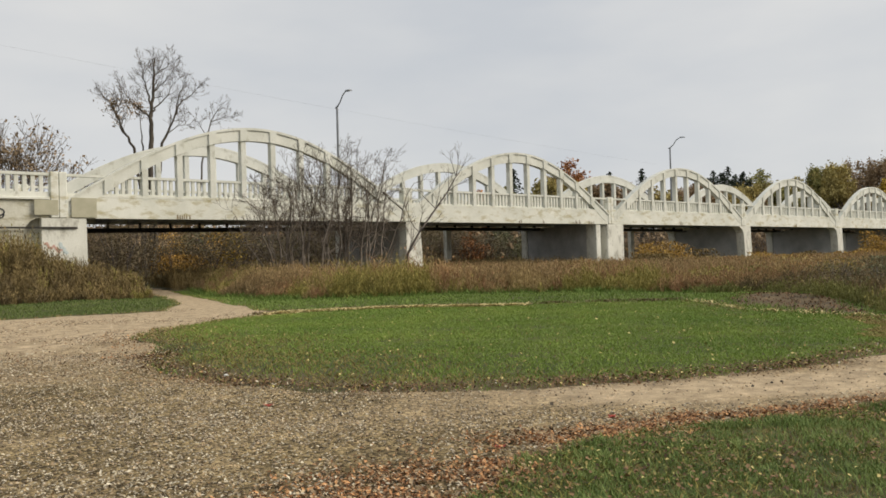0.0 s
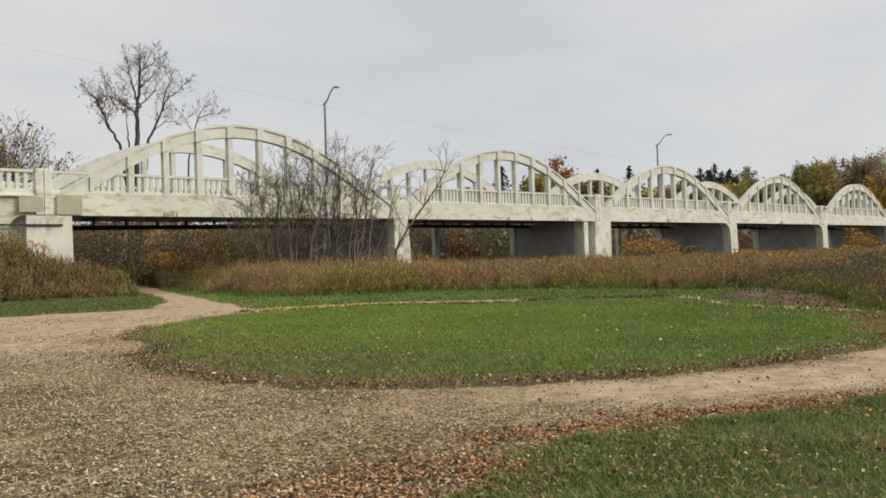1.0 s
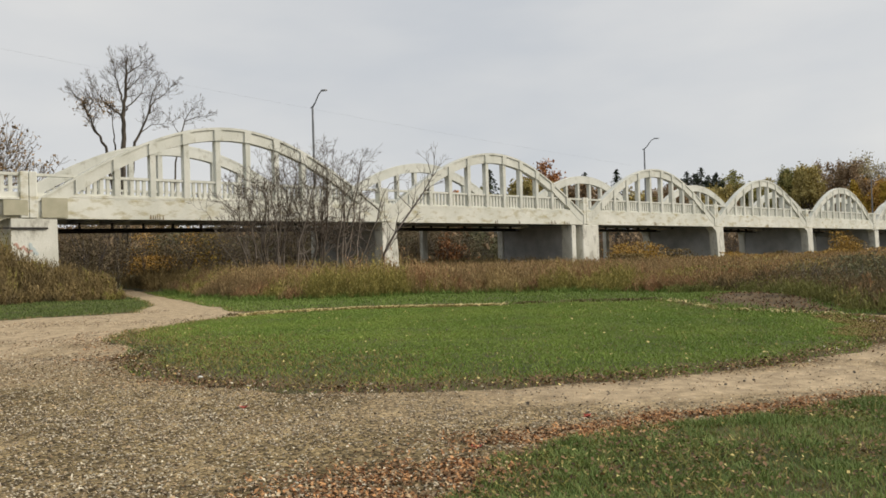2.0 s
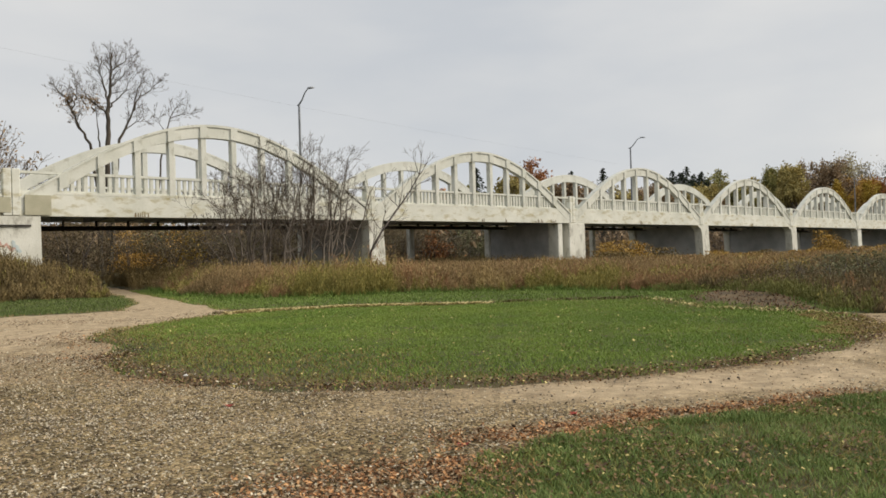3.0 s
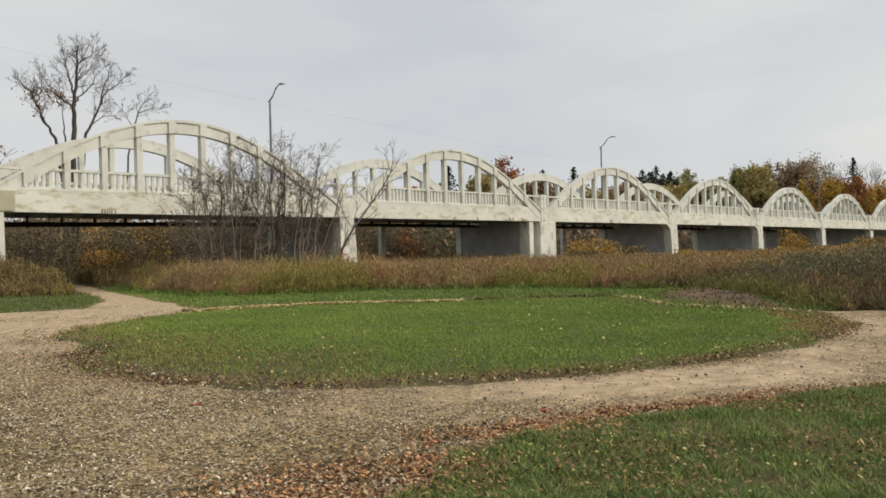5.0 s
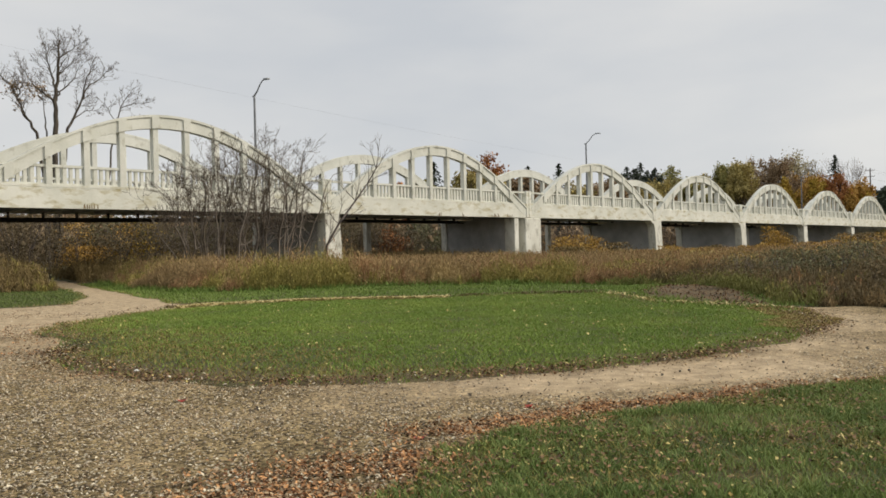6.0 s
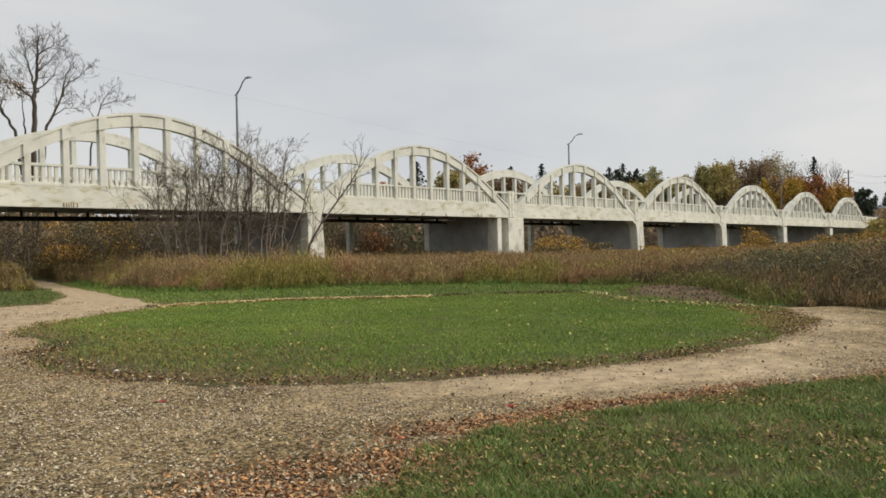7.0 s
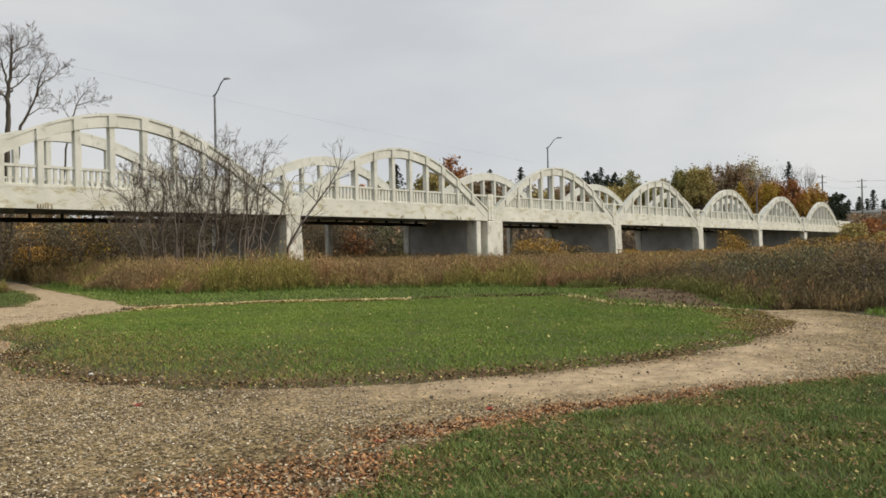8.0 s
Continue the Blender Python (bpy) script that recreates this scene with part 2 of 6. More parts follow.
def gravel_material():
    """Packed gravel: stones as cells with dark joints and relief; a sandy track worn smooth round the lawn and along the footpath."""
    m = material("gravel", (0.15, 0.118, 0.066), (0.285, 0.226, 0.135), 0.35, 0.95, 0.0, 1, 0.35)
    n, l = m.node_tree.nodes, m.node_tree.links
    b = n["Principled BSDF"]
    base = b.inputs["Base Color"].links[0].from_socket
    geo, v, v2, r, mx, bp = (n.new("ShaderNodeNewGeometry"), n.new("ShaderNodeTexVoronoi"), n.new("ShaderNodeTexVoronoi"),
                             n.new("ShaderNodeValToRGB"), n.new("ShaderNodeMix"), n.new("ShaderNodeBump"))
    v.inputs["Scale"].default_value, v2.inputs["Scale"].default_value = 34.0, 34.0
    v2.feature = "DISTANCE_TO_EDGE"
    for vv in (v, v2):
        l.new(geo.outputs["Position"], vv.inputs["Vector"])
    bw = n.new("ShaderNodeRGBToBW")
    l.new(v.outputs["Color"], bw.inputs["Color"])
    r.color_ramp.elements[0].position, r.color_ramp.elements[0].color = 0.25, (0.13, 0.118, 0.095, 1)
    r.color_ramp.elements[1].position, r.color_ramp.elements[1].color = 0.80, (0.84, 0.81, 0.73, 1)
    l.new(bw.outputs["Val"], r.inputs["Fac"])
    mx.data_type, mx.blend_type = "RGBA", "OVERLAY"
    # the worn track: a band round the lawn's centre, and all that lies towards the bridge
    patch, rng = n.new("ShaderNodeTexNoise"), n.new("ShaderNodeMapRange")
    patch.inputs["Scale"].default_value, patch.inputs["Detail"].default_value = 0.7, 5.0
    l.new(geo.outputs["Position"], patch.inputs["Vector"])
    dist, sub, ab, band = n.new("ShaderNodeVectorMath"), n.new("ShaderNodeMath"), n.new("ShaderNodeMath"), n.new("ShaderNodeMapRange")
    dist.operation, sub.operation, ab.operation = "DISTANCE", "SUBTRACT", "ABSOLUTE"
    dist.inputs[1].default_value = (CX, CY, 0.0)
    l.new(geo.outputs["Position"], dist.inputs[0])
    l.new(dist.outputs["Value"], sub.inputs[0])
    sub.inputs[1].default_value = 8.85
    l.new(sub.outputs["Value"], ab.inputs[0])
    l.new(ab.outputs["Value"], band.inputs["Value"])
    band.inputs["From Min"].default_value, band.inputs["From Max"].default_value = 0.35, 1.5
    band.inputs["To Min"].default_value, band.inputs["To Max"].default_value = 0.75, 0.0
    sep, north, east = n.new("ShaderNodeSeparateXYZ"), n.new("ShaderNodeMapRange"), n.new("ShaderNodeMapRange")
    l.new(geo.outputs["Position"], sep.inputs["Vector"])
    l.new(sep.outputs["Y"], north.inputs["Value"])
    l.new(sep.outputs["X"], east.inputs["Value"])
    north.inputs["From Min"].default_value, north.inputs["From Max"].default_value, north.inputs["To Max"].default_value = 10.0, 21.0, 0.8
    east.inputs["From Min"].default_value, east.inputs["From Max"].default_value = 4.5, 7.5
    be, wear, add = n.new("ShaderNodeMath"), n.new("ShaderNodeMath"), n.new("ShaderNodeMath")
    be.operation, wear.operation, add.operation = "MULTIPLY", "MAXIMUM", "ADD"
    l.new(band.outputs["Result"], be.inputs[0])
    l.new(east.outputs["Result"], be.inputs[1])
    fade, bf = n.new("ShaderNodeMapRange"), n.new("ShaderNodeMath")
    bf.operation = "MULTIPLY"
    fade.inputs["From Min"].default_value, fade.inputs["From Max"].default_value = 9.0, 12.5
    fade.inputs["To Min"].default_value, fade.inputs["To Max"].default_value = 1.0, 0.55
    l.new(sep.outputs["X"], fade.inputs["Value"])
    l.new(be.outputs["Value"], bf.inputs[0])
    l.new(fade.outputs["Result"], bf.inputs[1])
    l.new(bf.outputs["Value"], wear.inputs[0])
    l.new(north.outputs["Result"], wear.inputs[1])
    l.new(wear.outputs["Value"], add.inputs[0])
    l.new(patch.outputs["Fac"], add.inputs[1])
    l.new(add.outputs["Value"], rng.inputs["Value"])
    rng.inputs["From Min"].default_value, rng.inputs["From Max"].default_value = 0.5, 1.1
    rng.inputs["To Min"].default_value, rng.inputs["To Max"].default_value = 1.0, 0.0
    sand = n.new("ShaderNodeMix")
    sand.data_type = "RGBA"
    sand.inputs[6].default_value = (0.42, 0.33, 0.222, 1)
    l.new(rng.outputs["Result"], sand.inputs["Factor"])
    l.new(base, sand.inputs[7])
    l.new(rng.outputs["Result"], mx.inputs["Factor"])
    l.new(sand.outputs[2], mx.inputs[6])
    l.new(r.outputs["Color"], mx.inputs[7])
    fm = n.new("ShaderNodeMix")
    fm.data_type, fm.blend_type = "RGBA", "OVERLAY"
    fm.inputs["Factor"].default_value = 0.75
    fn = n.new("ShaderNodeTexNoise")
    fn.inputs["Scale"].default_value, fn.inputs["Detail"].default_value, fn.inputs["Roughness"].default_value = 3.0, 10.0, 0.75
    l.new(geo.outputs["Position"], fn.inputs["Vector"])
    l.new(mx.outputs[2], fm.inputs[6])
    fr = n.new("ShaderNodeValToRGB")
    fr.color_ramp.elements[0].position, fr.color_ramp.elements[0].color = 0.32, (0.22, 0.21, 0.19, 1)
    fr.color_ramp.elements[1].position, fr.color_ramp.elements[1].color = 0.66, (0.82, 0.80, 0.76, 1)
    l.new(fn.outputs["Fac"], fr.inputs["Fac"])
    l.new(fr.outputs["Color"], fm.inputs[7])
    l.new(fm.outputs[2], b.inputs["Base Color"])
    bp.inputs["Strength"].default_value, bp.inputs["Distance"].default_value = 0.8, 0.02
    l.new(v2.outputs["Distance"], bp.inputs["Height"])
    l.new(bp.outputs["Normal"], b.inputs["Normal"])
    return m


GRAVEL = gravel_material()


# ---- building helpers ----
def box(bm, x0, x1, y0, y1, z0, z1, bevel=0.0):
    r = bmesh.ops.create_cube(bm, size=1.0, matrix=Matrix.LocRotScale(((x0 + x1) / 2, (y0 + y1) / 2, (z0 + z1) / 2), None, (x1 - x0, y1 - y0, z1 - z0)))
    if bevel:
        es = list({e for v in r["verts"] for e in v.link_edges})
        bmesh.ops.bevel(bm, geom=es, offset=bevel, segments=1, affect="EDGES")
    return bm


def prism(bm, ring0, ring1):
    """A solid between two rings of the same number of points."""
    a, b = [bm.verts.new(p) for p in ring0], [bm.verts.new(p) for p in ring1]
    k = len(a)
    bm.faces.new(a[::-1])
    bm.faces.new(b)
    for i in range(k):
        bm.faces.new((a[i], a[(i + 1) % k], b[(i + 1) % k], b[i]))


def tube(bm, pts, radii, sides=8):
    rings = []
    for i, p in enumerate(pts):
        p = Vector(p)
        d = (Vector(pts[min(i + 1, len(pts) - 1)]) - Vector(pts[max(i - 1, 0)])).normalized()
        u = d.orthogonal().normalized() if abs(d.z) > 0.9 else d.cross(Vector((0, 0, 1))).normalized()
        v = d.cross(u)
        rings.append([bm.verts.new(p + radii[i] * (math.cos(2 * math.pi * k / sides) * u + math.sin(2 * math.pi * k / sides) * v)) for k in range(sides)])
    for a, b in zip(rings, rings[1:]):
        for k in range(sides):
            bm.faces.new((a[k], a[(k + 1) % sides], b[(k + 1) % sides], b[k]))
    bm.faces.new(rings[0][::-1])
    bm.faces.new(rings[-1])


def mesh_of(name, bm, mat):
    bmesh.ops.recalc_face_normals(bm, faces=bm.faces)
    me = bpy.data.meshes.new(name)
    bm.to_mesh(me)
    bm.free()
    me.materials.append(mat)
    return me


def part(name, bm, mat, parent=None, label=""):
    ob = new(name, mesh_of(name, bm, mat) if isinstance(bm, bmesh.types.BMesh) else bm)
    if parent:
        ob.parent = parent
    return tagged(ob, label)


def empty(name, at=(0, 0, 0)):
    ob = new(name)
    ob.empty_display_size = 0.3
    ob.location = at
    return ob


def cloud(name, verts, faces_per, mat, smooth=False):
    """A mesh from verts shaped (items, points, 3) and, for each item, the same faces."""
    verts = np.asarray(verts, dtype=np.float32)
    k, p = verts.shape[:2]
    loops = np.concatenate([np.asarray(f) for f in faces_per])
    sizes = np.array([len(f) for f in faces_per])
    me = bpy.data.meshes.new(name)
    me.vertices.add(k * p)
    me.vertices.foreach_set("co", verts.reshape(-1))
    allloops = (np.arange(k)[:, None] * p + loops[None, :]).reshape(-1)
    me.loops.add(len(allloops))
    me.loops.foreach_set("vertex_index", allloops.astype(np.int32))
    allsizes = np.tile(sizes, k)
    me.polygons.add(len(allsizes))
    me.polygons.foreach_set("loop_start", np.concatenate([[0], np.cumsum(allsizes)[:-1]]).astype(np.int32))
    me.update(calc_edges=True)
    me.validate()
    me.materials.append(mat)
    return me


def quads(name, centre, u, v, mat):
    """Small four-cornered leaves: centre, half-length u, half-width v, bent a little along the middle."""
    n = np.cross(u, v)
    n = n / (np.linalg.norm(n, axis=1, keepdims=True) + 1e-9) * np.linalg.norm(v, axis=1, keepdims=True) * 0.35
    return cloud(name, np.stack([centre - u, centre - v + n, centre + u, centre + v + n], 1), [(0, 1, 2), (0, 2, 3)], mat)


def blades(name, base, tip, width, mat, bend=0.25):
    """Grass blades, each bent once: base, tip, width."""
    rng = np.random.default_rng(len(base))
    a = rng.uniform(0, 2 * np.pi, len(base))
    s = np.stack([np.cos(a), np.sin(a), np.zeros_like(a)], 1) * np.asarray(width)[:, None] * 0.5
    mid = base * 0.45 + tip * 0.55
    mid[:, 2] += np.linalg.norm(tip - base, axis=1) * bend * 0.4
    return cloud(name, np.stack([base - s, base + s, mid + s * 0.8, mid - s * 0.8, tip], 1), [(0, 1, 2, 3), (3, 2, 4)], mat)


def segments(name, segs, mat, sides=4):
    """Tapered twigs from rows of x0 y0 z0 x1 y1 z1 r0 r1."""
    s = np.asarray(segs, dtype=float)
    a, b, r0, r1 = s[:, :3], s[:, 3:6], s[:, 6], s[:, 7]
    d = (b - a) / (np.linalg.norm(b - a, axis=1, keepdims=True) + 1e-9)
    ref = np.where(np.abs(d[:, 2:3]) > 0.9, np.array([[1.0, 0, 0]]), np.array([[0, 0, 1.0]]))
    u = np.cross(d, ref)
    u /= np.linalg.norm(u, axis=1, keepdims=True)
    v = np.cross(d, u)
    pts = []
    for p, r in ((a, r0), (b, r1)):
        for k in range(sides):
            t = 2 * np.pi * k / sides
            pts.append(p + r[:, None] * (np.cos(t) * u + np.sin(t) * v))
    f = [(k, (k + 1) % sides, sides + (k + 1) % sides, sides + k) for k in range(sides)]
    return cloud(name, np.stack(pts, 1), f, mat)


# ---- the lie of the land ----


def wob(x, y, s, k=0.0):
    return (np.sin(x * s + 1.3 + k) * np.cos(y * s * 1.17 + 0.6 + k) + 0.5 * np.sin(x * s * 2.3 + y * s * 1.9 + 2.1 + k) + 0.3 * np.sin(x * s * 5.1 - y * s * 4.3 + k)) / 1.8


def smooth(v, lo, hi):
    t = np.clip((v - lo) / (hi - lo), 0, 1)
    return t * t * (3 - 2 * t)


def ground_z(x, y):
    x, y = np.asarray(x, float), np.asarray(y, float)
    bank = smooth(15.0 - x, 0, 7.0) * smooth(y, 39.5, 45.5) * 1.7
    mound = 0.20 * np.exp(-(((x - 22.3) / 2.2) ** 2 + ((y - 11.5) / 2.8) ** 2))
    far = smooth(x, 185, 200) * smooth(y, 30, 50) * 3.0
    return bank + mound + far + 0.025 * wob(x, y, 0.7) + 0.12 * wob(x, y, 0.11, 2.0) * smooth(y, 24, 40)


def path_mid(y):
    return np.interp(y, [24, 27, 29.5, 31.7, 36, 40, 47, 60], [10.0, 11.2, 12.0, 12.85, 14.1, 15.1, 16.6, 19.5])


def near_y(x):
    """The drive's edge on the camera's side."""
    return np.interp(x, [-14, 1.0, 2.2, 3.34, 3.9, 4.5, 5.47, 6.7, 8.2, 10.1, 14, 22], [-6, 2.0, 3.3, 3.82, 3.97, 4.19, 4.13, 3.7, 3.17, 2.14, -0.5, -4])


RIM_AT = [-180, -168, -157, -148, -140, -127, -116, -86, -69, -57, -45, -34, -19, 2, 23, 42, 56, 69, 81, 90, 109, 126, 136, 146, 151, 158, 168, 175, 180]
RIM_R = [7.65, 8.0, 8.3, 8.5, 8.4, 8.2, 8.05, 8.1, 8.4, 8.6, 8.5, 7.8, 7.2, 8.5, 8.2, 7.2, 7.3, 8.0, 8.5, 9.0, 8.6, 8.45, 8.2, 7.85, 7.3, 7.05, 7.15, 7.5, 7.65]


def rim(x, y):
    """The round lawn's radius, which is not quite even, in the direction of x, y."""
    return np.interp(np.degrees(np.arctan2(y - CY, x - CX)), RIM_AT, RIM_R)


def gravel_in(x, y):
    """Above nought inside the gravel, by about the metres to its edge."""
    x, y = np.asarray(x, float), np.asarray(y, float)
    r, th = np.hypot(x - CX, y - CY), np.degrees(np.arctan2(y - CY, x - CX))
    rag = 0.16 * wob(x, y, 1.6) + 0.07 * wob(x, y, 4.3, 1.0)
    inner = r - rim(x, y) + rag
    sector = np.minimum(np.abs(th + 43), np.abs(th - 95)) * 0.14 * np.where((th > -43) & (th < 95), -1, 1)
    south = (y - near_y(x)) * 0.85 + 0.7 * rag
    ring = np.minimum(np.minimum(inner, np.where(y < CY, np.maximum(ROUT - r, np.minimum(south, 18.4 - x)), ROUT - r) + rag), np.minimum(sector, south))
    apron = np.minimum(np.minimum(south, 28.6 - 0.28 * (x - 6) - y + rag * 2), np.minimum(inner, 11.5 - x))
    half = np.interp(y, [22, 27, 29.5, 31.7, 36, 40, 47], [2.0, 1.55, 1.2, 0.95, 0.8, 0.75, 0.7])
    path = np.minimum(np.minimum(half - np.abs(x - path_mid(y)) + rag, y - 22), np.minimum(60 - y, inner))
    return np.maximum(np.maximum(ring, apron), path)


WEED_Y = [3.0, 5.0, 6.5, 7.5, 9.0, 11.3, 13.7, 16.0, 21.8, 23.6, 25.5, 27.0, 28.5, 30.0, 32.0, 36.6, 43.0, 48.0]
WEED_X = [19.6, 19.4, 19.4, 20.4, 22.4, 24.2, 26.2, 26.4, 24.8, 23.6, 21.8, 19.0, 17.0, 16.2, 16.0, 16.5, 18.0, 19.0]


def weed_edge(y):
    """Where the meadow's tall weeds begin, counted along x."""
    return np.interp(y, WEED_Y, WEED_X)


# ---- ground and gravel ----
def sheet(name, xs, ys, mat, lift=0.0, keep=None, slope=0.02):
    X, Y = np.meshgrid(xs, ys, indexing="ij")
    vx, vy = X.ravel().copy(), Y.ravel().copy()
    nx, ny = len(xs), len(ys)
    i, j = np.meshgrid(np.arange(nx - 1), np.arange(ny - 1), indexing="ij")
    f = np.stack([i * ny + j, (i + 1) * ny + j, (i + 1) * ny + j + 1, i * ny + j + 1], -1).reshape(-1, 4)
    if keep is not None:
        s = keep(vx, vy)
        cell = xs[1] - xs[0]
        f = f[(s[f] > -cell).all(1) & (s[f] > 0).any(1)]
        for _ in range(3):                      # draw the rim's corners on to the edge
            s = keep(vx, vy)
            gx, gy = (keep(vx + 0.02, vy) - s) / 0.02, (keep(vx, vy + 0.02) - s) / 0.02
            g2 = np.maximum(gx * gx + gy * gy, 0.3)
            m = (s < 0) & (s > -1.5 * cell)
            vx[m] -= (s * gx / g2)[m]
            vy[m] -= (s * gy / g2)[m]
    vz = ground_z(vx, vy) + lift
    if keep is not None:
        vz = vz - 0.03 * smooth(-keep(vx, vy), -slope, 0.05)
    me = bpy.data.meshes.new(name)
    used = np.unique(f)
    remap = np.full(len(vx), -1)
    remap[used] = np.arange(len(used))
    me.from_pydata(np.stack([vx, vy, vz], 1)[used].tolist(), [], remap[f].tolist())
    me.polygons.foreach_set("use_smooth", np.ones(len(me.polygons), bool))
    me.update()
    me.materials.append(mat)
    return new(name, me)


gx = np.concatenate([np.linspace(-2500, -80, 10), np.linspace(-60, -12, 16), np.arange(-10, 32, 0.5), np.linspace(33, 90, 30), np.linspace(95, 260, 34), np.linspace(300, 2500, 10)])
gy = np.concatenate([np.linspace(-2000, -40, 8), np.linspace(-30, -2, 12), np.arange(-1, 50, 0.5), np.linspace(51, 110, 30), np.linspace(130, 2500, 14)])
tagged(sheet("ground", gx, gy, SOIL), "meadow ground of brown soil and thin grass", "ground", kind="structure")
tagged(sheet("gravel_drive", np.arange(-14, 22, 0.2), np.arange(-6, 61, 0.2), GRAVEL, 0.02, gravel_in),
       "pale gravel drive looping round a lawn with a footpath branching off", "path", kind="structure")


def dirt_in(x, y):
    u, v = (x - 21.2) * 0.70 + (y - 10.6) * 0.714, -(x - 21.2) * 0.714 + (y - 10.6) * 0.70
    return 1.0 - np.hypot(u / 3.7, v / 1.25) + 0.3 * wob(x, y, 1.3) + 0.15 * wob(x, y, 4.0)


def turf_in(x, y):
    r = np.hypot(x - CX, y - CY)
    s = np.maximum(rim(x, y) - r + 0.1 - 0.16 * wob(x, y, 1.6), -9)
    strip = np.minimum(np.minimum(weed_edge(y) + 0.6 - x, y - 6.6), np.minimum(x - path_mid(y), 47 - y))
    left = np.minimum(np.minimum(path_mid(y) - x, y - 26), np.minimum(40.5 - y, x + 14))
    near = np.minimum(near_y(x) - y + 0.15, 30 - x)
    s = np.maximum(np.maximum(s, strip), np.maximum(left, near))
    return np.minimum(np.minimum(s, -gravel_in(x, y) + 0.10), -dirt_in(x, y) + 0.1)


tagged(sheet("dirt_mound", np.arange(16, 29, 0.15), np.arange(5, 17, 0.15), DIRT, 0.05, dirt_in),
       "low mound of bare brown dirt beside the lawn", "dirt", kind="structure")
tagged(sheet("lawn", np.arange(-14, 30, 0.25), np.arange(-12, 48, 0.25), TURF, 0.035, turf_in, 0.35),
       "mown green lawn sprinkled with fallen leaves", "lawn", kind="structure")


# ---- the bridge ----
BX0, SPAN, SPANS, YN, YF = 11.0, 24.2, 7, 46.48, 56.0
PANEL = 2.1


def camber(x):
    return -0.0146 * ((min(max(x, 10.0), 182.0) - 10.0) / 24.4) ** 2


def sag(bm):
    for v in bm.verts:
        v.co.z += camber(v.co.x)
    return bm


def top_z(u):
    return max(10.42 - 0.0445 * u * u + 6.1e-5 * u ** 4, 5.0)


def under_z(u):
    return max(9.60 - 0.0435 * u * u + 4e-5 * u ** 4, 4.75)


def curved_band(bm, us, lo, hi, y0, y1):
    """A solid that follows the arch between the heights lo(u) and hi(u)."""
    rings = [[(u, y0, lo(u)), (u, y1, lo(u)), (u, y1, hi(u)), (u, y0, hi(u))] for u in us]
    vs = [[bm.verts.new(p) for p in r] for r in rings]
    for a, b in zip(vs, vs[1:]):
        for k in range(4):
            bm.faces.new((a[k], a[(k + 1) % 4], b[(k + 1) % 4], b[k]))
    bm.faces.new(vs[0][::-1])
    bm.faces.new(vs[-1])


def arch_rib(c, face, back, full=1.0):
    """One concrete arch: a rib with sunk panels between raised bands and a raised top edge. face: the outer face, back: the inner."""
    bm = bmesh.new()
    out = -1 if face < back else 1
    us = np.linspace(-11.75, 11.75, 61)

    def top(u):
        return top_z(u * full)

    def under(u):
        return under_z(u * full)

    curved_band(bm, us, under, top, face, back)
    proud = face + out * 0.08
    curved_band(bm, us, lambda u: top(u) - 0.13, lambda u: top(u) + 0.025, proud, back - out * 0.02)
    for k in range(-5, 5):
        m = PANEL * (k + 0.5)
        w = 0.24
        curved_band(bm, np.linspace(m - w, m + w, 5), lambda u: under(u) - 0.004, lambda u: top(u) - 0.12, proud + out * 0.003, back - out * 0.01)
    for v in bm.verts:
        v.co.x += c
    return sag(bm)


bridge = tagged(empty("arch_bridge", (BX0, YN, 0)), "white concrete bowstring arch road bridge with seven weathered spans", "bridge")


def bpart(name, bm, mat, parent=None, label=""):
    ob = part(name, bm, mat, parent or bridge, label)
    ob.matrix_parent_inverse = Matrix.Translation(-Vector((BX0, YN, 0))) if (parent or bridge) is bridge else Matrix.Identity(4)
    return ob


joint = [BX0 + SPAN * i for i in range(SPANS + 1)]
post_mesh, far_post, bal_mesh = {}, {}, mesh_of("baluster", box(bmesh.new(), -0.1, 0.1, -0.08, 0.08, 5.88, 6.82, 0.012), CONCRETE)
for k in range(4):
    u = PANEL * (k + 0.5)
    post_mesh[k] = mesh_of("post", box(bmesh.new(), -0.18, 0.18, 0, 0.44, 5.55, under_z(u) + 0.03, 0.02), CONCRETE)
    far_post[k] = mesh_of("post", box(bmesh.new(), -0.18, 0.18, 0, 0.40, 5.55, under_z(u * 0.97) + 0.03, 0.02), CONCRETE)

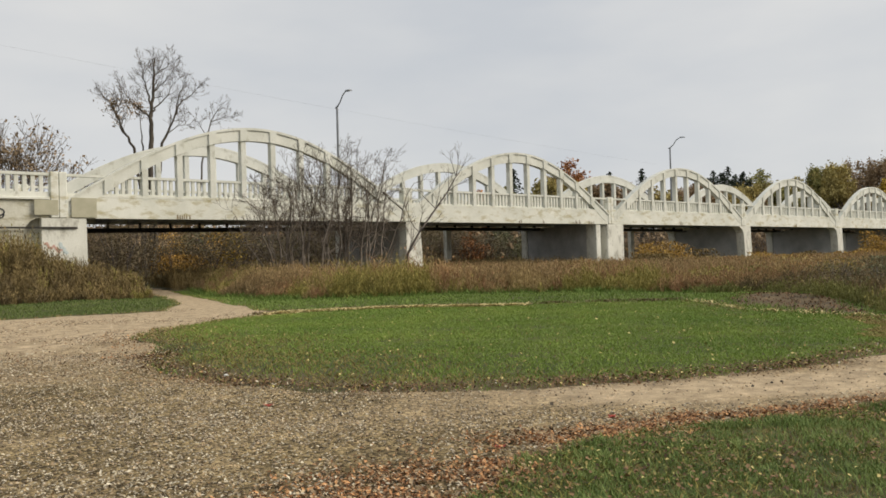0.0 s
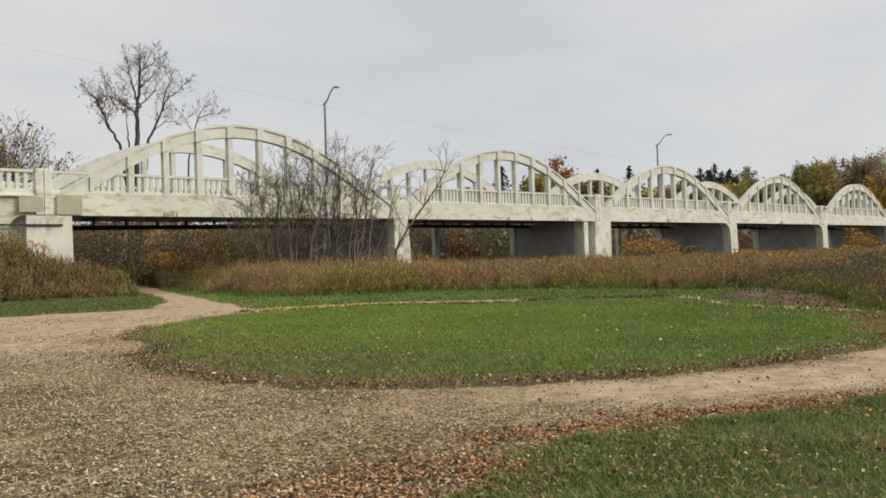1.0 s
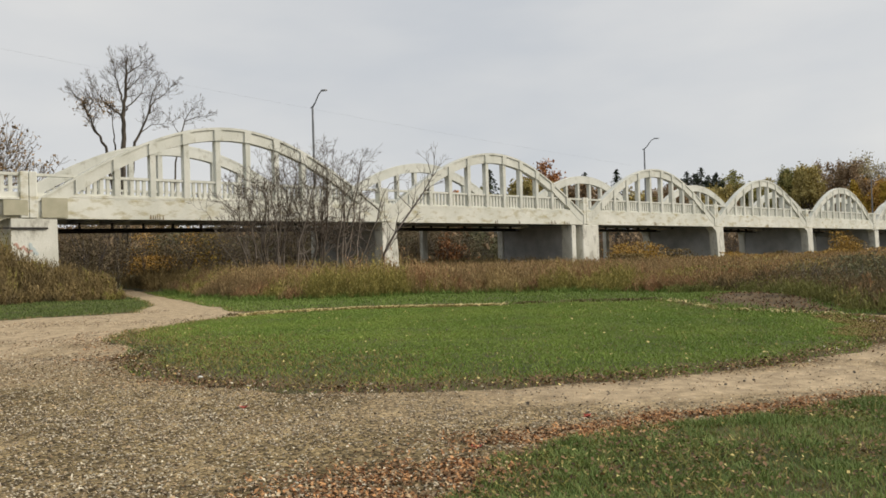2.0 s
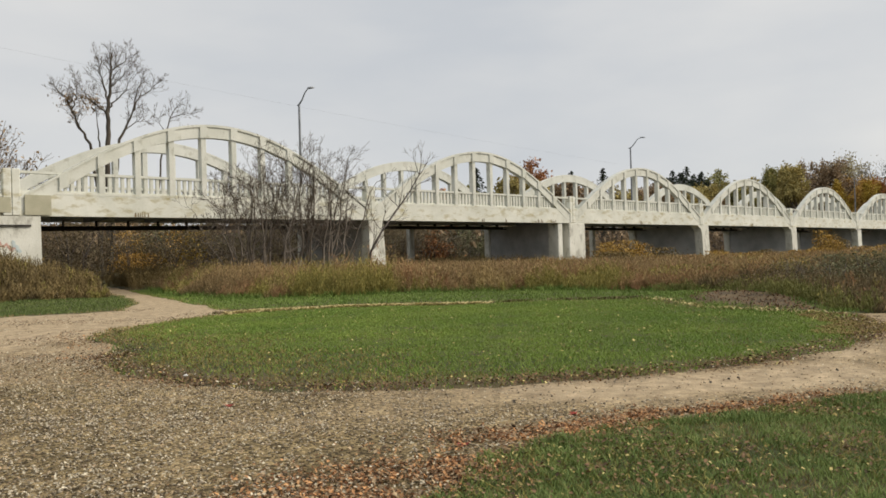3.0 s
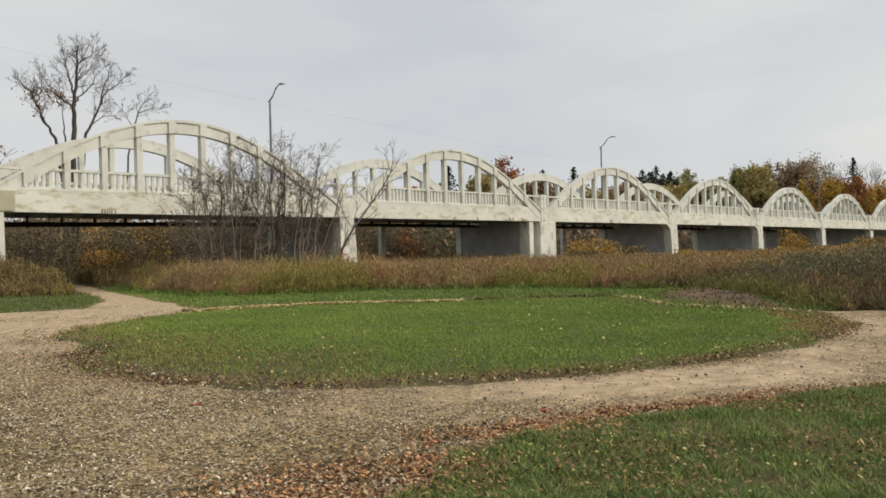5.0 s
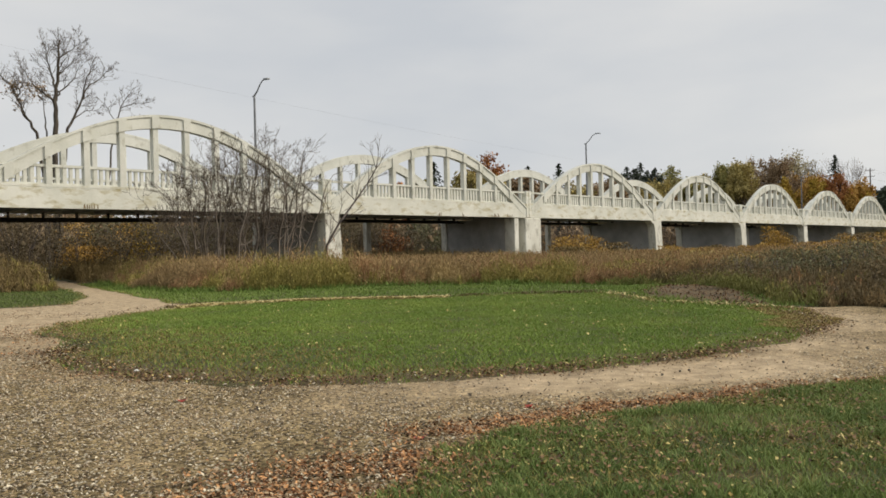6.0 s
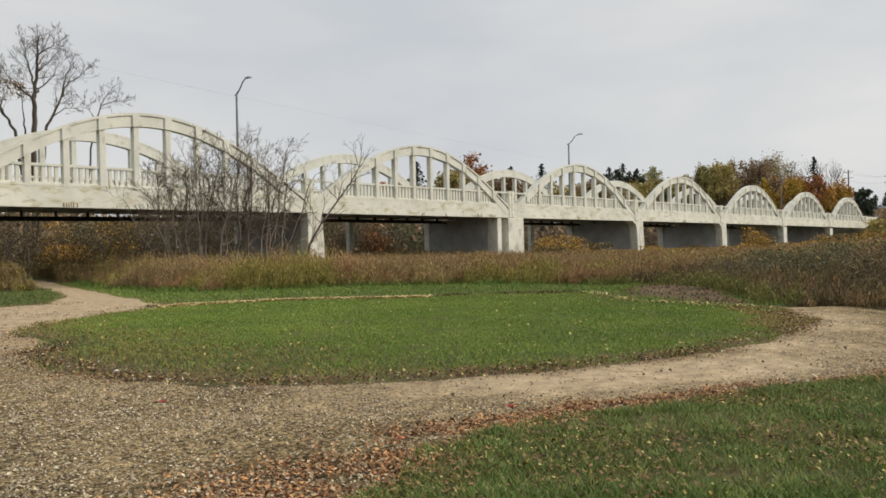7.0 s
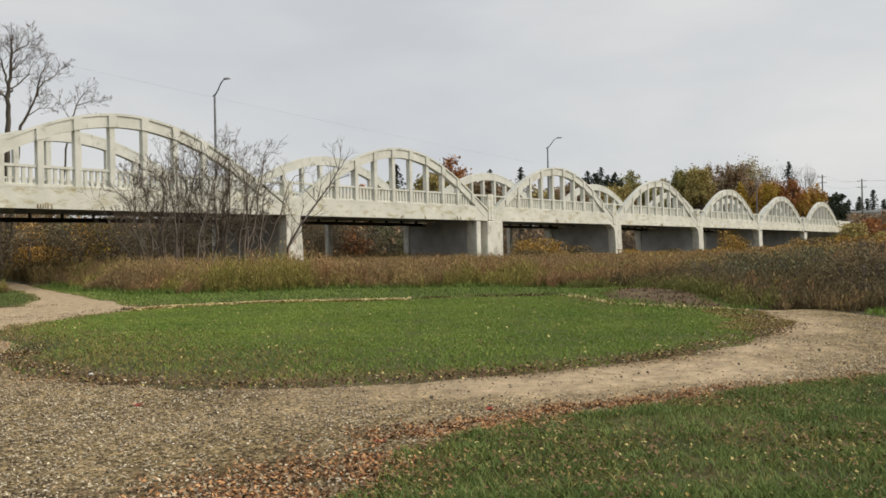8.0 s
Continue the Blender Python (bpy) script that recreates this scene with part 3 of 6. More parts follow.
for side, (face, back) in enumerate(((YN, YN + 0.48), (YF + 0.48, YF))):
    out = -1 if side == 0 else 1
    lift = 0.0 if side == 0 else 0.2                  # the roadway tilts, the far side standing higher
    for i in range(SPANS):
        x0, x1 = joint[i] + 0.03, joint[i + 1] - 0.03
        c = (x0 + x1) / 2
        bpart("arch", arch_rib(c, face, back, 1.0 if side == 0 else 0.97), CONCRETE, label="white painted concrete arch rib with sunk panels").location.z = lift
        bm, nine = bmesh.new(), np.linspace(x0, x1, 9)
        curved_band(bm, nine, lambda u: 4.45, lambda u: 5.66, face - out * 0.02, back - out * 0.02)
        curved_band(bm, nine, lambda u: 5.661, lambda u: 5.80, face - out * 0.005, back)
        bpart("edge_beam", sag(bm), BEAM, label="stained concrete edge beam").location.z = lift
        ya, yb = (face - out * 0.12, face - out * 0.34) if side == 0 else (face - out * 0.34, face - out * 0.12)
        ya, yb = min(ya, yb), max(ya, yb)
        bm = bmesh.new()
        curved_band(bm, nine, lambda u: 5.80, lambda u: 5.89, ya, yb)
        rail = bpart("railing", sag(bm), CONCRETE, label="concrete balustrade")
        rail.location.z = lift
        bm = bmesh.new()
        curved_band(bm, nine, lambda u: 6.80, lambda u: 6.95, ya - 0.03, yb + 0.03)
        bpart("top_rail", sag(bm), CONCRETE, rail)
        far_bal = bmesh.new()
        for k in range(-6, 6):
            if k == -6 or k == 5:
                continue
            if -4 <= k < 4:
                ob = bpart("post", post_mesh[k if k >= 0 else -k - 1] if side == 0 else far_post[k if k >= 0 else -k - 1], None)
                m = c + PANEL * (k + 0.5)
                ob.location = (m, face - out * 0.01 if side == 0 else back + 0.05, camber(m) + lift)
            for q in range(1, 5):
                if k == 4:
                    continue
                bx = c + PANEL * (k + 0.5) + 0.18 + (PANEL - 0.36) * (q - 0.12) / 4.76
                if side == 0:
                    ob = bpart("baluster", bal_mesh, None, rail)
                    ob.location = (bx, (ya + yb) / 2, camber(bx))
                else:
                    box(far_bal, bx - 0.1, bx + 0.1, ya + 0.03, yb - 0.03, 5.88 + camber(bx), 6.82 + camber(bx))
        if side == 0:
            far_bal.free()
        else:
            tagged(bpart("balusters", far_bal, CONCRETE, rail), kind="stuff")
    for i, x in enumerate(joint):
        bm = bmesh.new()
        box(bm, x - 0.42, x - 0.012, min(face, back) - 0.05, max(face, back) + 0.05, 4.47, 7.02, 0.03)
        box(bm, x + 0.012, x + 0.42, min(face, back) - 0.05, max(face, back) + 0.05, 4.47, 7.02, 0.03)
        bpart("end_post", sag(bm), BEAM).location.z = lift
        if side == 0:
            bm = box(bmesh.new(), x - 0.013, x + 0.013, face + 0.0, back, 4.5, 6.9)
            bpart("expansion_joint", sag(bm), IRON, label="dark expansion joint")

def pipe_z(x):
    return 4.13 + 0.009 * min(x - 14.7, 22.0) + camber(x)


for i in range(SPANS):
    bm = bmesh.new()
    curved_band(bm, np.linspace(joint[i], joint[i + 1], 9), lambda u: 5.25, lambda u: 5.52, YN + 0.5, YF - 0.02)
    bpart("deck", sag(bm), DARKCON, label="darker grey concrete deck slab")
    bm = bmesh.new()
    curved_band(bm, np.linspace(joint[i], joint[i + 1], 9), lambda u: 5.521, lambda u: 5.6, YN + 0.52, YF - 0.04)
    bpart("roadway", sag(bm), ASPHALT, label="asphalt roadway")
    for k in range(10):
        m = joint[i] + SPAN / 2 + PANEL * (k - 4.5)
        bm = box(bmesh.new(), m - 0.2, m + 0.2, YN + 0.52, YF - 0.02, 4.62, 5.245)
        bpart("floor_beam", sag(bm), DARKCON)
    bm = bmesh.new()
    xs = np.linspace(joint[i] + 0.9, joint[i + 1] - 0.9, 9)
    tube(bm, [(x, 54.0, pipe_z(x)) for x in xs], [0.13] * 9, 8)
    tube(bm, [(x, 53.4, pipe_z(x) - 0.17) for x in xs], [0.05] * 9, 8)
    pipe = bpart("service_pipe", bm, IRON, label="dark service pipes slung under the deck")
    for k in range(10):
        m = joint[i] + SPAN / 2 + PANEL * (k - 4.5)
        part("hanger", box(bmesh.new(), m - 0.035, m + 0.035, 53.83, 54.17, pipe_z(m) - 0.15, 4.63 + camber(m)), IRON, pipe)
    if i:
        bm = bmesh.new()
        xs = np.linspace(joint[i + 1] - 9.4, joint[i + 1] - 1.6, 5)
        tube(bm, [(x, 56.9, 4.32 + camber(x)) for x in xs], [0.08] * 5, 8)
        bpart("conduit", bm, PIPE, label="pale conduit under the far edge")


def pier(x, foot, lean_left, width, top):
    """A wall pier across the bridge with a battered end buttress under each edge beam and a coved head."""
    thing = bpart("pier", box(bmesh.new(), x - width / 2 + 0.2, x + width / 2 - 0.2, YN + 0.9, YF - 0.3, foot, 4.44), DARKCON, label="darker grey concrete pier wall under the deck")
    for v in thing.data.vertices:
        v.co.z += camber(x) if v.co.z > 3 else 0
    for ya, yb, n in ((YN - 0.02, YN + 0.95, "near"), (YF - 0.35, YF + 0.5, "far")):
        bm = bmesh.new()
        zs = [foot, 1.5, 3.0, 3.55, 3.95, 4.2 + camber(x), 4.44 + camber(x)]
        half_r = [width / 2 + d_ for d_ in (0.25, 0.17, 0.06, 0.02, 0.0, 0.0, 0.0)]
        half_l = [width / 2 + d_ * lean_left for d_ in (-0.2, -0.12, 0.0, 0.1, 0.32, 0.62, 1.0)]
        rings = [[(x - l, ya, z), (x + r, ya, z), (x + r, yb, z), (x - l, yb, z)] for z, l, r in zip(zs, half_l, half_r)]
        for a, b in zip(rings, rings[1:]):
            prism(bm, a, b)
        bmesh.ops.remove_doubles(bm, verts=bm.verts, dist=0.001)
        bpart("buttress", bm, PIER, thing, "weathered pale concrete buttress")
    return thing


pier(joint[1] + 0.45, -0.5, 0.0, 1.35, 0)
for i in (3, 4, 5, 6):
    pier(joint[i] + 0.75, -0.5, 1.0, 1.5, 0)
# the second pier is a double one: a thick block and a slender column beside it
p2 = bpart("pier", box(bmesh.new(), joint[2] - 1.9, joint[2] + 1.3, YN + 1.3, YF - 0.3, -0.5, 4.42 + camber(joint[2])), DARKCON, label="wide darker grey concrete pier wall")
bpart("buttress", box(bmesh.new(), joint[2] - 0.65, joint[2] + 1.85, YN - 0.06, YN + 1.35, -0.5, 4.43 + camber(joint[2]), 0.06), PIER, p2, "bright weathered concrete block")
bpart("column", box(bmesh.new(), joint[2] - 2.1, joint[2] - 1.45, YN + 0.1, YN + 1.35, -0.5, 4.43 + camber(joint[2]), 0.04), PIER, p2, "pale concrete column")
bpart("column", box(bmesh.new(), joint[2] - 2.1, joint[2] - 1.5, YF - 0.3, YF + 0.4, -0.5, 4.43 + camber(joint[2]), 0.04), PIER, p2, "pale concrete column")

for x in (47.6, 76.2, 100.4):
    bpart("column", box(bmesh.new(), x - 0.3, x + 0.3, YF + 0.5, YF + 1.0, -0.5, 4.40 + camber(x), 0.04), PIER, bridge, "slender pale concrete column")

# the near abutment with its pier, wing wall and balustrade
ab = bpart("abutment", box(bmesh.new(), -40, 9.2, YN + 0.12, YF + 0.4, -0.5, 5.6), ABUT, label="pale concrete abutment wall with spray paint")
bm = bmesh.new()
for a in range(10):                                   # the coved end of the wing wall beside the pier
    t0, t1 = math.pi / 2 * a / 10, math.pi / 2 * (a + 1) / 10
    prism(bm, [(9.2, YN + 0.12, 3.4 + 1.05 * math.sin(t0)), (9.2 + 0.85 * (1 - math.cos(t0)), YN + 0.12, 3.4 + 1.05 * math.sin(t0)), (9.2 + 0.85 * (1 - math.cos(t0)), YF, 3.4 + 1.05 * math.sin(t0)), (9.2, YF, 3.4 + 1.05 * math.sin(t0))],
          [(9.2, YN + 0.12, 3.4 + 1.05 * math.sin(t1)), (9.2 + 0.85 * (1 - math.cos(t1)), YN + 0.12, 3.4 + 1.05 * math.sin(t1)), (9.2 + 0.85 * (1 - math.cos(t1)), YF, 3.4 + 1.05 * math.sin(t1)), (9.2, YF, 3.4 + 1.05 * math.sin(t1))])
box(bm, 9.2, 10.55, YN + 0.12, YF, 4.452, 5.6)
bpart("coved_wall", bm, ABUT, ab)
bpart("back_wall", box(bmesh.new(), 9.0, 10.2, YN + 0.75, YF, -0.5, 4.45), PIER, ab, "shaded recess wall")
p0 = bpart("pier", box(bmesh.new(), joint[0] - 0.7, joint[0] + 1.25, YN + 0.9, YF, -0.5, 4.44), DARKCON, label="darker grey concrete pier wall")
bm = bmesh.new()
prism(bm, [(joint[0] - 0.95, YN - 0.04, -0.5), (joint[0] + 1.46, YN - 0.04, -0.5), (joint[0] + 1.46, YN + 0.95, -0.5), (joint[0] - 0.95, YN + 0.95, -0.5)],
      [(joint[0] - 0.9, YN - 0.04, 4.44), (joint[0] + 1.4, YN - 0.04, 4.44), (joint[0] + 1.4, YN + 0.95, 4.44), (joint[0] - 0.9, YN + 0.95, 4.44)])
bpart("buttress", bm, PIER, p0, "pale concrete buttress with faded spray paint")
bpart("ledge", box(bmesh.new(), -40, joint[0] - 0.45, YN - 0.05, YN + 0.5, 5.46, 5.60, 0.02), BEAM, ab)
bm = box(bmesh.new(), -40, 11.9, YN - 0.14, YN - 0.06, 3.86, 3.96)
bpart("wall_pipe", bm, IRON, ab, "thin dark pipe along the wall")
bpart("repair_patch", box(bmesh.new(), 9.75, 10.95, YN - 0.075, YN - 0.055, 4.62, 5.45), PATCH, ab, "beige repair patch")
bpart("repair_patch", box(bmesh.new(), 11.62, 12.95, YN - 0.105, YN - 0.02, 4.50, 5.60), PATCH, bridge, "beige repair patch")
bm = bmesh.new()
box(bm, -40, joint[0] - 0.45, YN + 0.06, YN + 0.34, 6.80, 6.96)
box(bm, -40, joint[0] - 0.45, YN + 0.1, YN + 0.3, 5.60, 5.90)
rail = bpart("railing", bm, CONCRETE, ab, "concrete balustrade rails")
for k in range(22):
    ob = bpart("baluster", bal_mesh, None, rail)
    bx = joint[0] - 0.85 - 0.405 * k
    ob.location = (bx, YN + 0.2, 0)
    ob.parent = ab
bm = bmesh.new()
box(bm, -40, joint[0], YF, YF + 0.3, 5.60, 6.9)
bpart("far_parapet", bm, CONCRETE, ab)
# spray paint, as plain strokes
for mat_, pts, r in ((GRAFF_BLK, [(8.0 + 0.33 * math.cos(a * 0.45), YN + 0.105, 4.75 + 0.2 * math.sin(a * 0.45)) for a in range(15)], 0.045),
                     (GRAFF_BLK, [(7.7 + 0.09 * a, YN + 0.105, 4.62 + 0.2 * math.sin(a * 0.9)) for a in range(8)], 0.04),
                     (GRAFF_RED, [(10.2 + 0.12 * a, YN - 0.05, 3.0 + 0.13 * math.sin(a * 1.9) - 0.05 * a) for a in range(9)], 0.085),
                     (GRAFF_BLU, [(10.95 + 0.06 * a, YN - 0.055, 3.05 - 0.09 * a + 0.1 * math.sin(a * 2.2)) for a in range(8)], 0.10)):
    bm = bmesh.new()
    tube(bm, pts, [r] * len(pts), 6)
    for v in bm.verts:
        v.co.y = pts[0][1] + (v.co.y - pts[0][1]) * 0.08
    bpart("spray_paint", bm, mat_, ab, "faded spray-paint strokes")

rd = random.Random(4)
for x, k in ((54.0, 7), (56.2, 5), (17.6, 6), (47.0, 3), (50.0, 2), (96.0, 4), (71.0, 3)):
    for q in range(k):
        xx, hh = x + 0.16 * q + rd.uniform(-0.05, 0.05), rd.uniform(0.12, 0.38)
        bm = bmesh.new()
        w_ = rd.uniform(0.03, 0.07)
        prism(bm, [(xx - w_, YN + 0.012, 4.47), (xx + w_, YN + 0.012, 4.47), (xx + w_ * 0.4, YN + 0.012, 4.47 + hh), (xx - w_ * 0.6, YN + 0.012, 4.47 + hh * 0.9)],
              [(xx - w_, YN + 0.03, 4.47), (xx + w_, YN + 0.03, 4.47), (xx + w_ * 0.4, YN + 0.03, 4.47 + hh), (xx - w_ * 0.6, YN + 0.03, 4.47 + hh * 0.9)])
        bpart("drip_stain", sag(bm), GRAFF_RUST, bridge, "rusty drip stain")

# far abutment
fa = bpart("abutment", box(bmesh.new(), joint[7] + 0.4, joint[7] + 30, YN + 0.05, YF + 0.4, -1, 4.9), PIER, label="concrete abutment at the far bank")
bpart("parapet", box(bmesh.new(), joint[7] + 0.45, joint[7] + 30, YN + 0.02, YN + 0.3, 4.9, 6.2), CONCRETE, fa)


# ---- street lamps on the far parapet ----
def street_lamp(x, base):
    thing = tagged(empty("street_lamp", (x, YF + 0.2, base)), "tall grey steel street lamp with a curved arm", "street lamp", "bridge lamps")
    bm = bmesh.new()
    tube(bm, [(0, 0, -0.4), (0, 0, 0.5), (0, 0, 4), (0, 0, 8.6)], [0.16, 0.13, 0.11, 0.085], 10)
    part("pole", bm, STEEL, thing)
    bm = bmesh.new()
    tube(bm, [(0, 0.25, 8.52), (0, 0, 8.55), (0, -0.45, 8.85), (0, -0.95, 9.4), (0, -1.3, 9.6), (0, -1.6, 9.65)], [0.05, 0.07, 0.055, 0.05, 0.045, 0.04], 8)
    part("arm", bm, STEEL, thing)
    bm = bmesh.new()
    prism(bm, [(-0.12, -1.5, 9.61), (0.12, -1.5, 9.61), (0.09, -1.5, 9.74), (-0.09, -1.5, 9.74)], [(-0.18, -2.15, 9.57), (0.18, -2.15, 9.57), (0.12, -2.15, 9.67), (-0.12, -2.15, 9.67)])
    part("lamp_head", bm, STEEL, thing)
    return thing


lamp = street_lamp(35.3, 6.2)
for i, x in ((3, 84.0), (6, 158.8)):
    copy_thing(lamp, pose(x, YF + 0.2, 6.2 + camber(x) + (0.0 if i < 5 else -0.2)))


# ---- trees ----
def grow(rng, p, d, length, radius, depth, segs, ends, spread=0.5, up=0.12, kids=(2, 4), ratio=0.72, wander=0.16):
    """Adds a limb and its branches to segs; the outer ends go to ends."""
    n = 4 if depth > 1 else 3
    pts, dirs = [p], [d]
    for k in range(n):
        d = d + rng.normal(0, wander, 3) + np.array([0, 0, up])
        d = d / np.linalg.norm(d)
        q = pts[-1] + d * length / n
        segs.append((*pts[-1], *q, radius * (1 - 0.45 * k / n), radius * (1 - 0.45 * (k + 1) / n)))
        pts.append(q)
        dirs.append(d)
    if depth == 0:
        ends.append(pts[-1])
        return
    for k in range(rng.integers(*kids) + 1):
        at = 1 + int(rng.integers(1, n)) if k else n
        a = rng.normal(0, 1, 3)
        a -= a.dot(dirs[at]) * dirs[at]
        a /= np.linalg.norm(a)
        w = spread * rng.uniform(0.6, 1.35) * (0.3 if k == 0 else 1)
        nd = dirs[at] * math.cos(w) + a * math.sin(w)
        grow(rng, pts[at], nd, length * ratio * rng.uniform(0.75, 1.15), radius * (0.6 if k == 0 else 0.46), depth - 1, segs, ends, spread, up, kids, ratio, wander)


def split_tree(thing, segs, bark, twig, at, least=0.009):
    s = np.asarray(segs)
    s[:, 6:8] = np.maximum(s[:, 6:8], least)
    thick = s[:, 6] > np.sort(s[:, 6])[int(len(s) * 0.80)]
    s[:, :3] -= at
    s[:, 3:6] -= at
    part("trunk", segments("trunk", s[thick], bark, 6), None, thing)
    tagged(part("twig_crown", segments("twig_crown", s[~thick], twig, 3), None, thing), kind="stuff")


def bare_tree(seed, x, y, height, label, trunks=1, lean=0.0, leaves=0, z=0.0, r=0.24, spread=0.55, depth=5, fork=0.4, bark=BARK_DK):
    rng = np.random.default_rng(seed)
    segs, ends = [], []
    for k in range(trunks):
        d = np.array([rng.normal(0, lean), rng.normal(0, lean), 1.0])
        d /= np.linalg.norm(d)
        grow(rng, np.array([x + rng.normal(0, 0.3 * (trunks > 1)), y + rng.normal(0, 0.3 * (trunks > 1)), z - 0.2]), d, height * fork, r, depth, segs, ends, spread, 0.10, (2, 3 if depth > 5 else 4), 0.74, 0.12)
    s = np.asarray(segs)
    top = s[:, 5].max() - z
    k = height / top
    for c in (0, 3):
        s[:, c:c + 3] = (s[:, c:c + 3] - (x, y, z)) * k + (x, y, z)
    thing = tagged(empty("bare_tree", (x, y, z)), label, "tree")
    split_tree(thing, s, bark, TWIG, np.array([x, y, z]), 0.016)
    if leaves:
        e = (np.asarray(ends) - (x, y, z)) * k
        c = e[rng.integers(0, len(e), leaves)] + rng.normal(0, 0.25, (leaves, 3))
        u, v = rng.normal(0, 0.09, (leaves, 3)), rng.normal(0, 0.07, (leaves, 3))
        part("foliage", quads("foliage", c, u, v, CR_BROWN), None, thing, "few withered leaves")
    return thing


def leafy_tree(seed, x, y, height, width, mat, label, leaves=3500, size=0.3, z=0.0, low=0.25):
    rng = np.random.default_rng(seed)
    segs, ends = [], []
    grow(rng, np.array([0, 0, -0.2]), np.array([0, 0, 1.0]), height * 0.42, height * 0.018 + 0.05, 4, segs, ends, 0.62, 0.10, (2, 4), 0.76, 0.12)
    s, e = np.asarray(segs), np.asarray(ends)
    sx, sz = width / max(np.ptp(e[:, 0]), 1), height * 0.95 / e[:, 2].max()
    sc = np.array([sx, sx, sz])
    for c in (0, 3):
        s[:, c:c + 3] *= sc
    e = e * sc
    e = e[e[:, 2] > height * low]
    thing = tagged(empty("tree", (x, y, z)), label, "tree")
    split_tree(thing, s, BARK, TWIG, np.zeros(3), 0.03)
    clump = e[rng.integers(0, len(e), leaves)]
    c = clump + rng.normal(0, 1, (leaves, 3)) * np.array([width * 0.05, width * 0.05, height * 0.035])
    u, v = rng.normal(0, size * 0.62, (leaves, 3)), rng.normal(0, size * 0.5, (leaves, 3))
    part("crown", quads("crown", c, u, v, mat), None, thing)
    return thing


def conifer(seed, x, y, height, width, z=0.0, label="dark green conifer with drooping boughs"):
    rng = np.random.default_rng(seed)
    thing = tagged(empty("conifer", (x, y, z)), label, "tree")
    bm = bmesh.new()
    tube(bm, [(0, 0, -0.2), (0, 0, height * 0.5), (0, 0, height)], [height * 0.016 + 0.05, height * 0.01, 0.02], 6)
    part("trunk", bm, BARK_DK, thing)
    C, U, V = [], [], []
    rows = int(height * 3.2)
    for i in range(rows):
        t = (i + rng.uniform(0.1, 0.9)) / rows
        zz = height * (0.10 + 0.89 * t)
        reach = width * 0.55 * (1 - t) ** 0.8 * rng.uniform(0.75, 1.15) + 0.2
        for a in rng.uniform(0, 2 * np.pi, 8):
            rr = reach * rng.uniform(0.45, 1.2)
            for f in np.linspace(0.2, 1.0, max(2, int(rr / 0.45))):
                C.append((math.cos(a) * rr * f + rng.normal(0, 0.1), math.sin(a) * rr * f + rng.normal(0, 0.1), zz - 0.22 * rr * f * f + rng.normal(0, 0.1)))
                U.append((math.cos(a) * 0.34, math.sin(a) * 0.34, -0.1 + rng.normal(0, 0.12)))
                V.append((-math.sin(a) * 0.2, math.cos(a) * 0.2, rng.normal(0, 0.1)))
    part("crown", quads("crown", np.array(C), np.array(U), np.array(V), CR_DARK), None, thing)
    return thing


def limbed_tree(seed, x, y, label, limbs, side=1.7, leaves=0, fine=0.010):
    """A leafless tree of a few main limbs, each a line of (across, up) with its thickness at the foot, and finer branches along them."""
    rng = np.random.default_rng(seed)
    segs, ends = [], []
    for line, r, bare in limbs:
        depth_y = rng.normal(0, 0.5)
        n = len(line)
        pts = [np.array([line[0][0], 0.0, line[0][1]])]
        for a, b in zip(line, line[1:]):
            for f in (0.25, 0.5, 0.75, 1.0):
                pts.append(np.array([a[0] + (b[0] - a[0]) * f + rng.normal(0, 0.07), depth_y * (len(pts) / (4 * n)), a[1] + (b[1] - a[1]) * f]))
        total = len(pts) - 1
        for k in range(total):
            t0, t1 = k / total, (k + 1) / total
            r0, r1 = r * (1 - 0.88 * t0), r * (1 - 0.88 * t1)
            segs.append((*pts[k], *pts[k + 1], r0, r1))
            if t1 < bare:
                continue
            along = (pts[k + 1] - pts[k]) / np.linalg.norm(pts[k + 1] - pts[k])
            for q in range(2):
                a = rng.normal(0, 1, 3)
                a -= a.dot(along) * along
                a /= np.linalg.norm(a)
                w = rng.uniform(0.5, 1.0)
                grow(rng, pts[k + 1], along * math.cos(w) + a * math.sin(w), side * rng.uniform(0.5, 1.15) * (1.15 - 0.6 * t1), max(0.33 * r1, 0.018), 3, segs, ends, 0.5, 0.07, (1, 3), 0.68, 0.17)
        grow(rng, pts[-1], along, side * 0.6, r * 0.12, 3, segs, ends, 0.55, 0.05, (2, 3), 0.7, 0.17)
    thing = tagged(empty("bare_tree", (x, y, 0)), label, "tree")
    split_tree(thing, segs, BARK_DK, TWIG, np.zeros(3), fine)
    if leaves:
        e = np.asarray(ends)
        e = e[(e[:, 2] < 19.5)]
        c = e[rng.integers(0, len(e), leaves)] + rng.normal(0, 0.2, (leaves, 3))
        part("foliage", quads("foliage", c, rng.normal(0, 0.08, (leaves, 3)), rng.normal(0, 0.06, (leaves, 3)), CR_BROWN), None, thing, "few withered leaves")
    return thing


